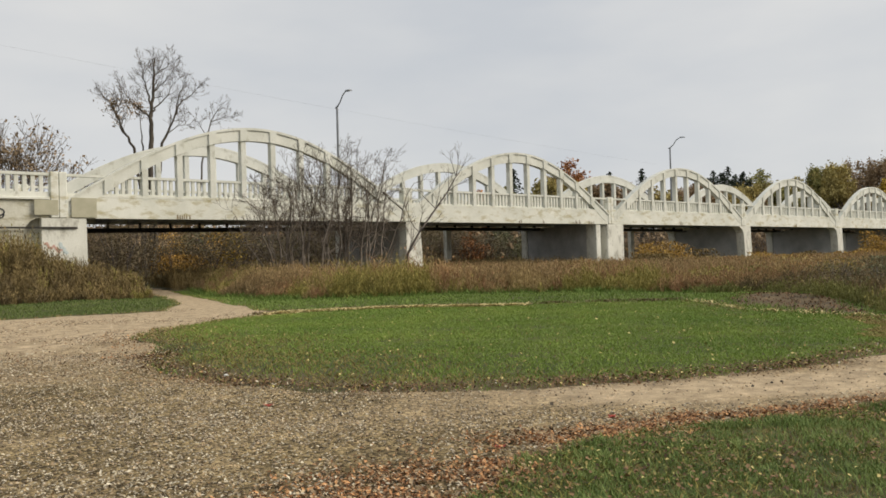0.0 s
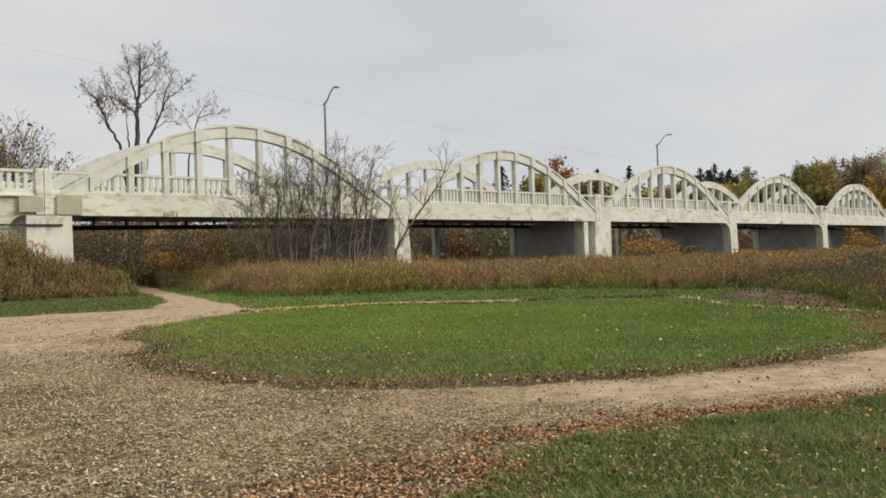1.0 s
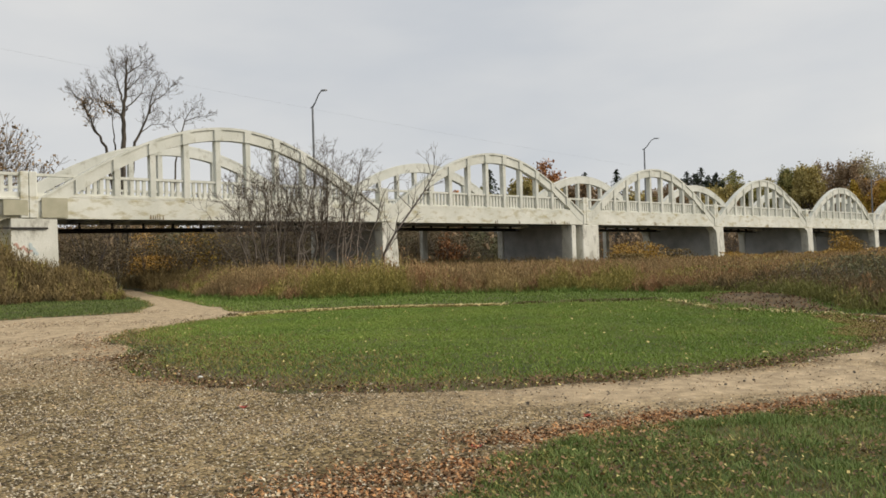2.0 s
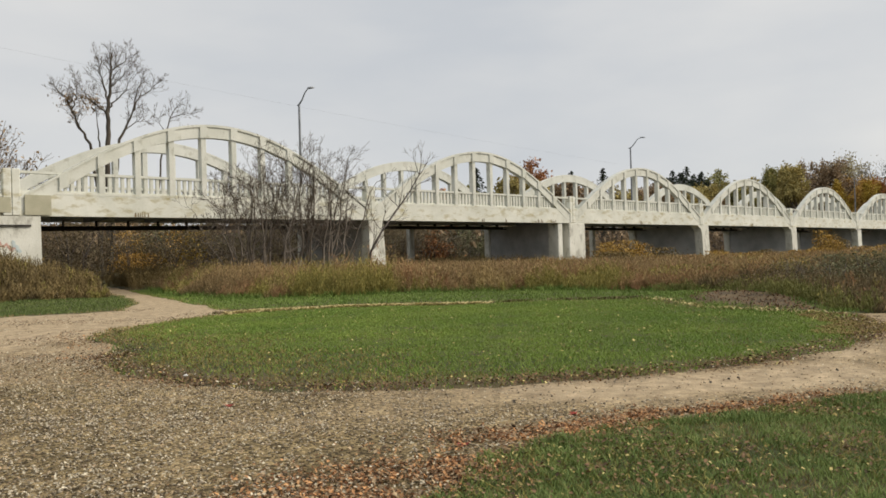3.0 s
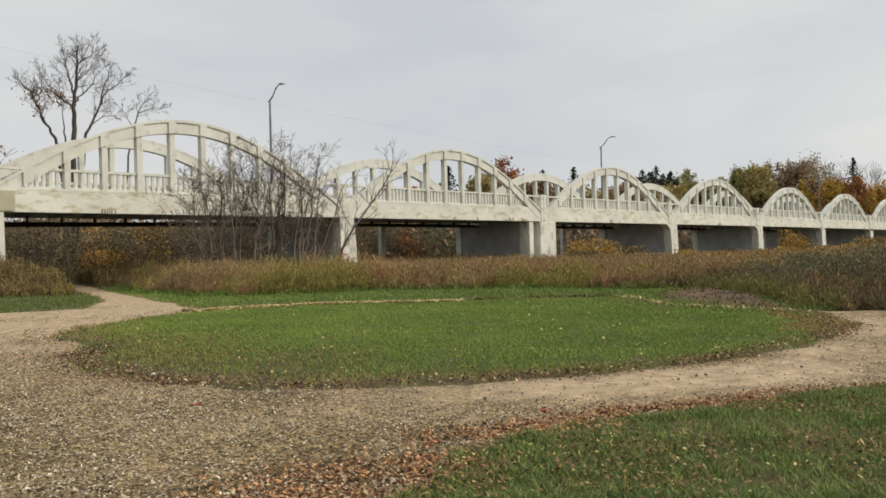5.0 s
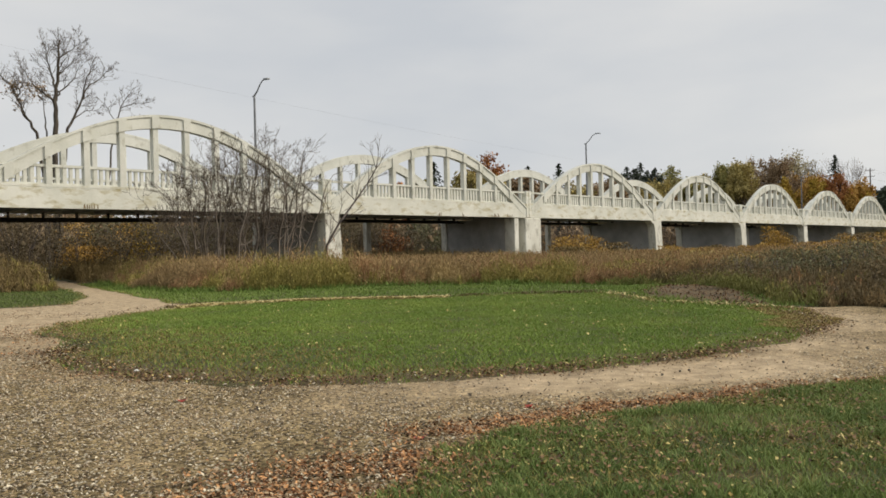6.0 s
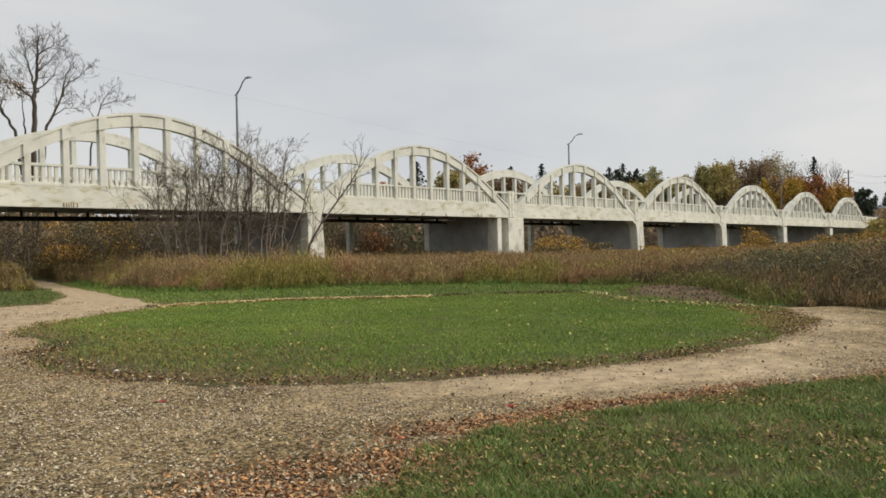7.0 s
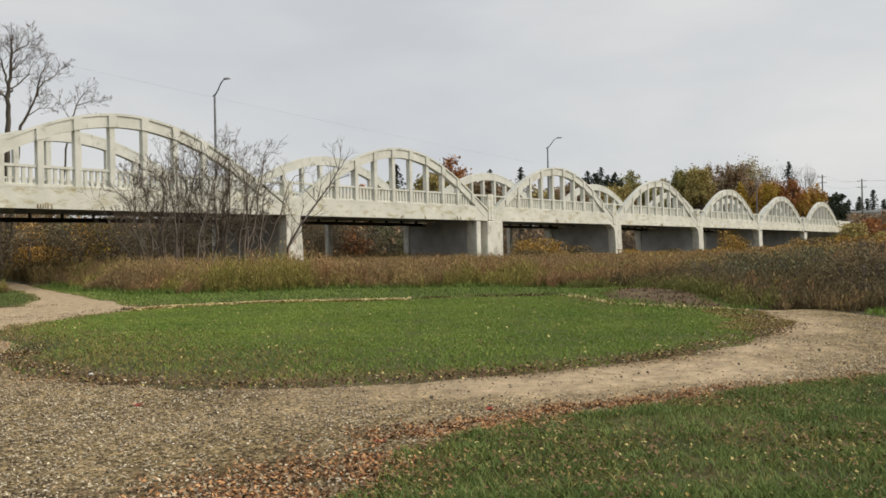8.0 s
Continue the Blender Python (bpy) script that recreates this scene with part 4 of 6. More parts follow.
limbed_tree(12, 29.6, 85, "tall leafless tree with a dark straight trunk behind the bridge", (
    (((-0.3, -0.2), (-0.2, 9.0), (-0.1, 14.8), (0.0, 18.0), (0.2, 20.8), (0.4, 23.0), (0.5, 24.3)), 0.36, 0.62),
    (((0.25, 21.6), (0.5, 22.6), (1.7, 23.6), (2.6, 24.5)), 0.12, 0.2),
    (((0.05, 18.0), (0.4, 19.0), (1.9, 20.6), (2.6, 22.4)), 0.12, 0.3),
    (((0.2, 20.6), (1.4, 21.8), (2.6, 23.4)), 0.09, 0.3),
    (((0.0, 17.8), (-0.7, 18.4), (-2.1, 19.4), (-3.0, 21.0)), 0.12, 0.3),
    (((0.0, 19.4), (-0.4, 21.0), (-0.8, 22.2), (-1.0, 23.6)), 0.12, 0.2)), 1.25, 90)
limbed_tree(13, 30.4, 84.6, "leafless tree leaning outwards with long rising limbs", (
    (((-0.9, -0.2), (-0.6, 9.0), (0.3, 15.2), (1.6, 17.7), (2.4, 20.4), (3.2, 22.8)), 0.22, 0.55),
    (((1.8, 18.4), (2.3, 19.8), (3.6, 20.9), (4.6, 21.9)), 0.10, 0.2),
    (((0.9, 16.3), (2.0, 17.2), (3.2, 17.4)), 0.07, 0.3)), 1.15)
limbed_tree(14, 27.6, 84.2, "leafless tree leaning away with few withered leaves", (
    (((0.8, -0.2), (0.5, 9.0), (-0.2, 14.4), (-1.5, 16.5), (-2.3, 19.0), (-3.4, 19.9)), 0.22, 0.6),
    (((-0.6, 15.2), (-1.7, 17.0), (-2.0, 18.8)), 0.08, 0.2),
    (((-2.0, 17.6), (-1.5, 19.0), (-1.3, 20.2)), 0.08, 0.2)), 1.15, 260)
limbed_tree(16, 28.7, 85.6, "slender leafless sapling among taller trees", (
    (((0.2, -0.2), (0.0, 14.8), (0.0, 16.7), (-0.4, 19.6)), 0.12, 0.72),), 1.1, 120)
limbed_tree(15, 35.4, 85, "small leafless tree with fine twigs", (
    (((-1.0, -0.2), (-0.6, 10.0), (0.2, 16.4), (1.1, 18.6), (2.0, 20.0)), 0.14, 0.6),
    (((0.9, 18.0), (2.2, 18.6), (3.8, 18.9)), 0.06, 0.2),
    (((0.3, 16.6), (-0.8, 18.2)), 0.05, 0.3)), 1.0)
bare_tree(31, 12.4, 75, 14.8, "half bare tree with purplish brown leaves", 2, 0.16, 1500, spread=0.55, r=0.16)
bare_tree(33, 8.6, 78, 16.0, "half bare tree with purplish brown leaves", 2, 0.16, 1500, spread=0.55, r=0.16)

leafy_tree(41, 113.9, 97.6, 19.0, 9.0, CR_RED, "rust red autumn tree behind the bridge", 9500, 0.24)
conifer(42, 133.9, 104.8, 19.3, 9.0)
conifer(43, 154.1, 111.1, 21.6, 9.5)
for k, (x, y, h) in enumerate(((190.4, 114.1, 23.3), (194.8, 114.5, 23.0), (190.6, 109.9, 24.0), (196.7, 111.2, 22.4), (194.2, 107.6, 22.6), (197.7, 107.5, 20.9), (194.7, 118.6, 22.0), (192.5, 112.3, 22.6), (196.0, 109.3, 22.0), (193.0, 116.5, 21.8), (198.6, 113.0, 20.8))):
    conifer(50 + k, x, y, h, 14.0, label="dark conifer in a dense row")
leafy_tree(61, 194.8, 102.3, 22.8, 11, CR_GREEN, "green broad-leaved tree just turning")
leafy_tree(62, 104.5, 97.0, 16.0, 10, CR_OLIVE, "olive and yellow broad-leaved tree")
leafy_tree(63, 118.0, 101.0, 15.8, 12, CR_OLIVE, "olive and yellow broad-leaved tree")
conifer(64, 98.0, 98.0, 17.2, 8.0)
conifer(65, 92.0, 97.0, 14.8, 6.0)
OLIVE, BROWN, PALE = "olive green autumn tree at the far bank", "tall brown autumn tree at the far bank", "tall pale tree with sparse withered leaves"
GOLD, RUST, BACK = "golden orange autumn tree at the far bank", "rust orange autumn tree at the far bank", "olive brown autumn tree behind the bridge"
for k, (x, y, h, w, m, lab) in enumerate((
        (202.1, 101.1, 20.6, 9, CR_OLIVE, OLIVE), (201.8, 97.2, 20.0, 9, CR_OLIVE, OLIVE), (209.1, 95.8, 23.3, 10, CR_GREEN, OLIVE), (207.3, 90.0, 23.4, 10, CR_OLIVE, OLIVE),
        (204.9, 85.5, 22.0, 9, CR_OLIVE, OLIVE), (215.3, 86.5, 24.6, 9, CR_BROWN, BROWN), (220.4, 84.3, 25.0, 9, CR_BROWN, BROWN), (217.9, 79.6, 20.4, 10, CR_BROWN, BROWN),
        (229.3, 79.6, 28.2, 15, CR_PALE, PALE), (223.8, 75.0, 19.8, 9, CR_ORANGE, RUST), (201.4, 75.1, 17.4, 8, CR_GOLD, GOLD), (200.6, 71.5, 16.6, 7, CR_GOLD, GOLD),
        (203.6, 69.0, 17.4, 8, CR_ORANGE, RUST), (206.8, 65.6, 18.0, 9, CR_RED, RUST), (208.9, 62.4, 17.0, 8, CR_ORANGE, RUST), (210.5, 60.6, 14.6, 6, CR_GOLD, GOLD),
        (116.9, 94.0, 15.3, 9, CR_BROWN, BACK), (135.4, 94.3, 15.4, 11, CR_OLIVE, BACK), (142.1, 93.4, 15.9, 11, CR_BROWN, BACK), (148.1, 93.2, 15.6, 11, CR_OLIVE, BACK),
        (102.6, 95.2, 15.4, 7, CR_OLIVE, BACK), (105.8, 94.7, 15.0, 7, CR_OLIVE, BACK), (84.2, 92.4, 12.2, 6, CR_RED, BACK), (126.0, 96.0, 15.0, 10, CR_BROWN, BACK),
        (158.0, 98.0, 16.4, 12, CR_BROWN, BACK), (170.0, 98.0, 17.0, 12, CR_OLIVE, BACK), (183.0, 95.0, 17.0, 12, CR_BROWN, BACK), (93.4, 97.4, 13.9, 6, CR_GREEN, BACK))):
    leafy_tree(70 + k, x, y, h, w, m, lab, 4200 if m is CR_PALE else 7000, 0.25 if m is CR_PALE else 0.28, low=0.12)
conifer(90, 228.9, 72.0, 24.9, 8.5)
bare_tree(91, 232.0, 68.9, 25.0, "leafless tree with fine grey twigs", 1, 0.08, 60, spread=0.55, r=0.2)
conifer(92, 263.6, 58.4, 17.6, 6.0)
conifer(93, 231.5, 64.0, 15.4, 7.0)
conifer(94, 258.0, 61.5, 13.4, 8.0)
for k, (y, h) in enumerate(((65.4, 15.0), (62.6, 15.8), (60.2, 15.0), (56.0, 14.6), (54.2, 16.0))):
    conifer(95 + k, 264.0 + 1.5 * (k % 2), y, h, 6.5)
leafy_tree(101, 226.0, 61.0, 14.8, 8, CR_DARK, "dark green broad-leaved tree beside the bridge's end", 3600, 0.36, low=0.12)


# ---- the house, the poles and the wires on the far bank ----
def house(x, y, z, w, d, h, label, wall, roofing, rz=0.0, gable=1.2):
    thing = tagged(empty("house", (x, y, z)), label, "house")
    thing.rotation_euler.z = rz
    part("wall", box(bmesh.new(), -w / 2, w / 2, -d / 2, d / 2, -3, h), wall, thing)
    bm = bmesh.new()
    prism(bm, [(-w / 2 - 0.6, -d / 2 - 0.6, h), (-w / 2 - 0.6, d / 2 + 0.6, h), (-w / 2 - 0.6, d / 2 + 0.6, h + 0.25), (-w / 2 - 0.6, 0, h + gable), (-w / 2 - 0.6, -d / 2 - 0.6, h + 0.25)],
          [(w / 2 + 0.6, -d / 2 - 0.6, h), (w / 2 + 0.6, d / 2 + 0.6, h), (w / 2 + 0.6, d / 2 + 0.6, h + 0.25), (w / 2 + 0.6, 0, h + gable), (w / 2 + 0.6, -d / 2 - 0.6, h + 0.25)])
    part("roof", bm, roofing, thing)
    for f in (-0.3, 0.05, 0.35):
        win = part("window", box(bmesh.new(), w * f - 0.7, w * f + 0.7, -d / 2 - 0.04, -d / 2 + 0.1, h * 0.45, h * 0.8), WALLPAINT, thing)
        part("pane", box(bmesh.new(), w * f - 0.6, w * f + 0.6, -d / 2 - 0.06, -d / 2 + 0.05, h * 0.45 + 0.1, h * 0.8 - 0.1), GLASS, win)
        sw = part("window", box(bmesh.new(), -w / 2 - 0.04, -w / 2 + 0.1, d * f - 0.6, d * f + 0.6, h * 0.45, h * 0.8), WALLPAINT, thing)
        part("pane", box(bmesh.new(), -w / 2 - 0.06, -w / 2 + 0.05, d * f - 0.5, d * f + 0.5, h * 0.45 + 0.1, h * 0.8 - 0.1), GLASS, sw)
    return thing


house(240.0, 52.0, 3.0, 10.0, 20.0, 6.6, "white house with a low pale roof on the far bank", WALLPAINT, ROOFING, 0.0, 0.7)
house(262.0, 40.0, 3.0, 12.0, 12.0, 5.0, "dark brown house among trees", DARKROOF, DARKROOF, 0.2, 3.0)


def utility_pole(x, y, z, h):
    thing = tagged(empty("utility_pole", (x, y, z)), "wooden utility pole with crossarms and insulators", "utility pole", "far poles")
    bm = bmesh.new()
    tube(bm, [(0, 0, -0.3), (0, 0, h)], [0.22, 0.15], 8)
    part("pole", bm, BARK_DK, thing)
    for zz in (h - 0.6, h - 2.2):
        arm = part("crossarm", box(bmesh.new(), -0.05, 0.05, -1.1, 1.1, zz - 0.05, zz + 0.05), BARK_DK, thing)
        for yy in (-1.0, -0.45, 0.45, 1.0):
            bm = bmesh.new()
            tube(bm, [(0, yy, zz + 0.08), (0, yy, zz + 0.3)], [0.06, 0.04], 6)
            part("insulator", bm, STEEL, arm)
    return thing


utility_pole(226.5, 62.5, 2.0, 18.1)
utility_pole(224.0, 52.2, 2.0, 16.1)


def wire(a, b, droop, r):
    bm = bmesh.new()
    a, b = Vector(a), Vector(b)
    pts = [a.lerp(b, t / 16) - Vector((0, 0, droop * 4 * (t / 16) * (1 - t / 16))) for t in range(17)]
    tube(bm, pts, [r] * 17, 5)
    return tagged(part("overhead_wire", bm, WIRE), "thin grey overhead wire against the sky", "wire", "wires")


wire((-10, 63.5, 19.7), (75, 52.0, 11.6), 0.5, 0.004)
for dy, dz in ((-1.2, 19.6), (0.5, 19.6), (1.2, 18.0)):
    wire((226.5, 62.5 + dy, dz), (224.0, 52.2 + dy, dz - 2.0), 0.8, 0.014)
    wire((224.0, 52.2 + dy, dz - 2.0), (215.0, 20.0 + dy, dz - 1.0), 1.2, 0.014)


# ---- the bare bush in front of the bridge ----
def bush(seed, x, y, stems, label, x0, x1, crown, r=0.055):
    """Many stems fan from one stool and bend upright; crown(f) is the height of their tips from one side, f = -1, to the other, 1."""
    rng = np.random.default_rng(seed)
    segs, ends = [], []
    z = float(ground_z(x, y))
    for k in range(stems):
        f = (k + 0.5) / stems * 2 - 1 + rng.normal(0, 0.05)
        reach = rng.uniform(0.6, 1.05)
        tip = np.array([x + (x0 if f < 0 else x1) * abs(f) * reach, y + rng.normal(0, 1.3), z + crown(f) * rng.uniform(0.72, 0.98)])
        foot = np.array([x + f * 1.3 + rng.normal(0, 0.3), y + rng.normal(0, 0.6), z - 0.1])
        n, last, rad = 9, foot, r * rng.uniform(0.7, 1.25)
        kink = np.zeros(3)
        for q in range(1, n + 1):
            t = q / n
            kink = kink * 0.7 + rng.normal(0, 0.11, 3)
            p = foot + (tip - foot) * np.array([t ** 0.85, t, t ** 1.12]) + kink
            r0, r1 = rad * (1 - 0.8 * (t - 1 / n)), rad * (1 - 0.8 * t)
            segs.append((*last, *p, r0, r1))
            d = (p - last) / np.linalg.norm(p - last)
            if t > 0.3:
                for b in range(1 if t < 0.5 else 2):
                    a = rng.normal(0, 1, 3) * (1, 0.7, 0.5)
                    w = d * 0.5 + a * 0.7 + np.array([0, 0, 0.08])
                    grow(rng, p, w / np.linalg.norm(w), rng.uniform(0.6, 1.3) * (1.25 - 0.5 * t), max(r1 * 0.5, 0.014), 3, segs, ends, 0.55, 0.07, (1, 3), 0.66, 0.22)
            last = p
    thing = tagged(empty("bush", (x, y, z)), label, "bush")
    split_tree(thing, segs, BARK_PALE, TWIG_BUSH, np.array([x, y, z]), 0.0075)
    return thing


bush(7, 22.2, 40.0, 19, "large leafless many-stemmed bush before the bridge", -4.1, 3.6, lambda f: 7.4 - 3.2 * max(0.0, -f - 0.2) ** 1.2, 0.07)
bush(9, 26.2, 40.6, 19, "tall leafless bush with fine twigs before the bridge", -2.8, 5.3, lambda f: 8.2 + 0.3 * f - 2.2 * max(0.0, f - 0.6), 0.072)
rng = np.random.default_rng(77)
segs, ends = [], []
p = np.array([29.9, 40.0, 0.0])
for q, r0, r1 in (((30.2, 40.0, 2.0), 0.09, 0.08), ((31.2, 40.0, 3.4), 0.08, 0.07), ((32.6, 40.0, 4.9), 0.07, 0.055), ((33.7, 40.0, 6.1), 0.055, 0.045), ((34.5, 40.0, 7.2), 0.045, 0.03)):
    segs.append((*p, *q, r0, r1))
    p = np.array(q)
    for k in range(3):
        grow(rng, p, np.array([rng.normal(0.1, 0.5), rng.normal(0, 0.4), 0.6]) / 0.9, 1.1, 0.028, 2, segs, ends, 0.5, 0.05, (2, 3), 0.7, 0.15)
sapling = tagged(empty("sapling", (29.9, 40, 0)), "slender bare sapling arching over towards a pier", "tree")
split_tree(sapling, segs, BARK, TWIG, np.array([29.9, 40.0, 0.0]))


# ---- tall autumn weeds ----
def weeds(name, seed, x, y, h, mat, label, leafy=7, thick=1.0):
    """Clumps of dead stems with seed heads and hanging leaves, at the places x, y."""
    rng = np.random.default_rng(seed)
    n = len(x)
    base = np.stack([x, y, ground_z(x, y)], 1)
    S = 6
    b = np.repeat(base, S, 0) + rng.normal(0, 0.06, (n * S, 3)) * (1, 1, 0)
    hh = np.repeat(h, S) * rng.uniform(0.5, 1.15, n * S)
    lean = rng.normal(0, 0.13, (n * S, 2)) * hh[:, None]
    tip = b + np.stack([lean[:, 0], lean[:, 1], hh], 1)
    st = blades(name + "_stems", b, tip, rng.uniform(0.010, 0.024, n * S) * thick, mat, 0.05)
    t = rng.uniform(0.25, 1.02, (n * S, leafy)) ** 0.8
    c = (b[:, None] * (1 - t[..., None]) + tip[:, None] * t[..., None]).reshape(-1, 3)
    m = len(c)
    c += rng.normal(0, 0.055, (m, 3))
    u = rng.normal(0, 0.022, (m, 3)) * thick + np.array([0, 0, 0.055]) * rng.uniform(0.5, 1.5, (m, 1)) * thick
    v = rng.normal(0, 0.012, (m, 3)) * (1, 1, 0.4) * thick
    thing = tagged(part(name, quads(name, c, u, v, mat), None), label, "weeds", kind="stuff")
    part("stems", st, None, thing)
    return thing


def meadow(seed, n, y0, y1, depth0, depth1):
    rng = np.random.default_rng(seed)
    y = rng.uniform(y0, y1, n)
    x = weed_edge(y) + rng.uniform(depth0, depth1, n) + 0.45 * wob(y, y * 0.3, 2.0) + 0.25 * wob(y, y * 0.2, 6.0) + rng.normal(0, 0.18, n)
    return x, y


def patchy(x, y, k):
    return wob(x, y, 0.38, k) + 0.35 * wob(x, y, 1.7, k + 2)


rng = np.random.default_rng(500)
fx, fy = meadow(501, 5200, 4.0, 46.0, 0.0, 3.0)
bx_, by_ = meadow(502, 9500, 1.0, 46.0, 3.0, 32.0)
cx_, cy_ = rng.uniform(50, 230, 7000), rng.uniform(5, 46, 7000)
wx, wy = np.concatenate([fx, bx_, cx_]), np.concatenate([fy, by_, cy_])
edge_d = wx - weed_edge(wy)
wh = (1.06 + 0.34 * wob(wx, wy, 0.5, 4) + 0.34 * wob(wx, wy, 1.5, 6) + rng.normal(0, 0.24, len(wx)) + 0.55 * np.exp(-(((wx - 21.5) / 2.4) ** 2 + ((wy - 30.0) / 4.0) ** 2)) * (1 + 0.5 * wob(wx, wy, 1.3, 1))) * (np.interp(wy, [5, 14, 20], [0.28, 0.35, 0.5]) + np.interp(wy, [5, 14, 20], [0.72, 0.65, 0.5]) * smooth(edge_d, 0, np.interp(wy, [5, 11, 18, 26], [11.0, 9.0, 4.0, 1.6]))) * (1 - 0.08 * smooth(wx, 40, 70))
tall_ = 1.5 - 0.47 * smooth(wx + 0.5 * (28 - wy).clip(0, 8), 23, 29) - 0.35 * smooth(wx, 55, 75) + 0.7 * np.exp(-(((wx - 21.5) / 2.2) ** 2 + ((wy - 30.0) / 3.5) ** 2)) * (1 + 0.6 * wob(wx, wy, 1.6, 1))
wh = np.where(wh > tall_, tall_ + 0.25 * (wh - tall_), wh)
kind_at = patchy(wx, wy, 0.0) + rng.normal(0, 0.16, len(wx))
kind_at += 0.5 * np.exp(-(((wx - 20.0) / 2.4) ** 2 + ((wy - 29.0) / 4.5) ** 2)) - 0.25 * smooth(wx, 26, 32)
straw = np.exp(-(((wx - 24.3) / 1.6) ** 2 + ((wy - 23.6) / 1.6) ** 2)) > rng.uniform(0.25, 0.9, len(wx))
kind_at = np.where(straw, 0.27, kind_at)
dark = (wy < 13.5 + 2.5 * wob(wx, wy, 0.6, 9)) & (edge_d < 8.0 + 3.0 * wob(wx, wy, 0.4, 2)) & (rng.uniform(0, 1, len(wx)) < 0.85 + 0.2 * wob(wx, wy, 0.9, 3))
kind_at = np.where(dark, -20, kind_at)
for nm, mat_, lo, hi, lab in (("dark_weeds", WEED_DRK, -99, -9, "dark brown and olive meadow weeds beside the drive"), ("brown_weeds", WEED_BRN, -9, -0.12, "tall brown dead goldenrod and meadow weeds"), ("russet_weeds", WEED_RED, -0.12, 0.19, "tall russet dead meadow weeds"),
                              ("tan_grass", WEED_TAN, 0.19, 0.35, "tall tan meadow grass gone to seed"), ("green_weeds", WEED_GRN, 0.35, 9, "tall yellowish green meadow weeds")):
    m = (kind_at > lo) & (kind_at <= hi)
    near = m & (wx <= 60)
    weeds(nm, 510 + len(nm), wx[near], wy[near], wh[near], mat_, lab)
    if (m & (wx > 60)).sum():
        weeds(nm, 530 + len(nm), wx[m & (wx > 60)], wy[m & (wx > 60)], wh[m & (wx > 60)], mat_, lab, 7, 2.2)
# single tall stalks standing above the rest
tx, ty = meadow(504, 260, 16.0, 46.0, 0.4, 7.0)
weeds("tall_stalks", 505, tx, ty, rng.uniform(1.35, 1.9, 260) * np.interp(tx, [20, 28], [1.0, 0.75]), WEED_BRN, "tall dead stalks standing above the weeds", 5, 0.8)
# weeds on the bank by the abutment
lx, ly = rng.uniform(-12, 13.6, 3600), rng.uniform(38.2, 46.2, 3600)
front_ = 39.2 + 0.9 * wob(lx, lx * 0.3, 0.9) + 0.5 * wob(lx, lx, 2.6)
keep_ = (gravel_in(lx, ly) < -0.6) & (ly > front_)
lx, ly, front_ = lx[keep_], ly[keep_], front_[keep_]
lh = (1.2 + 0.3 * wob(lx, ly, 0.8) + 0.25 * wob(lx, ly, 2.1, 3) + rng.normal(0, 0.2, len(lx))) * (0.4 + 0.6 * smooth(ly - front_, 0, 2.2))
lh *= 1 - 0.15 * smooth(lx, 9.6, 10.6)
lh *= 1 + 0.42 * smooth(10.3 - lx, 0, 2.0) * smooth(ly, 41.5, 43.5)
half_ = 0.7 * patchy(lx, ly, 1.0) + rng.normal(0, 0.3, len(lx))
for nm, mat_, lo, hi, k, lab in (("bank_weeds", WEED_DRK, -9, -0.45, 604, "dark olive brown weeds on the bank by the abutment"), ("bank_weeds", BANK_WEED, -0.45, 0.42, 601, "olive brown dying weeds on the bank by the abutment"),
                                 ("bank_weeds", WEED_GRN, 0.42, 0.62, 605, "yellowish green weeds on the bank by the abutment"), ("bank_grass", BANK_WEED, 0.62, 9, 602, "brown dead grass on the bank by the abutment")):
    m = (half_ > lo) & (half_ <= hi)
    weeds(nm, k, lx[m], ly[m], lh[m], mat_, lab, 9, 1.25)
m = rng.uniform(0, 1, len(lx)) < 0.10
m &= (np.abs(lx - 10.2) < 1.6) & (ly < 41.0) | (rng.uniform(0, 1, len(lx)) < 0.2)
weeds("bank_grass", 606, lx[m], ly[m], lh[m], WEED_TAN, "tan dead grass on the bank by the abutment")
# weeds beyond the bridge, in its shade
sx_, sy_ = rng.uniform(6, 60, 4200), rng.uniform(47, 64, 4200)
keep_ = np.abs(sx_ - path_mid(sy_)) > 1.2
weeds("shaded_weeds", 603, sx_[keep_], sy_[keep_], rng.uniform(0.9, 1.5, keep_.sum()), BANK_WEED, "brown weeds growing under the bridge", 8, 1.2)


# ---- shrubs and thickets ----
def thicket(seed, n, x0, x1, y0, y1, h, size, mat, label, name="thicket"):
    rng = np.random.default_rng(seed)
    k = max(6, int((x1 - x0) * (y1 - y0) / 5))
    cx, cy = rng.uniform(x0, x1, k), rng.uniform(y0, y1, k)
    ch = h * rng.uniform(0.45, 1.1, k)
    i = rng.integers(0, k, n)
    t = rng.uniform(0.02, 1, n) ** 0.75
    w = (0.5 + 0.9 * np.sin(np.pi * np.clip(t * 0.8 + 0.12, 0, 1)))
    c = np.stack([cx[i] + rng.normal(0, 0.6, n) * w, cy[i] + rng.normal(0, 0.6, n) * w, ground_z(cx[i], cy[i]) + ch[i] * t], 1)
    thing = tagged(part(name, quads(name, c, rng.normal(0, size * 0.6, (n, 3)), rng.normal(0, size * 0.45, (n, 3)), mat), None), label, "shrubs", kind="stuff")
    segs, ends = [], []
    for j in range(k):
        for q in range(3):
            grow(rng, np.array([cx[j], cy[j], float(ground_z(cx[j], cy[j]))]), np.array([rng.normal(0, 0.3), rng.normal(0, 0.3), 1.0]), ch[j] * 0.55, 0.04, 1, segs, ends)
    part("stems", segments("stems", segs, BARK, 3), None, thing)
    return thing


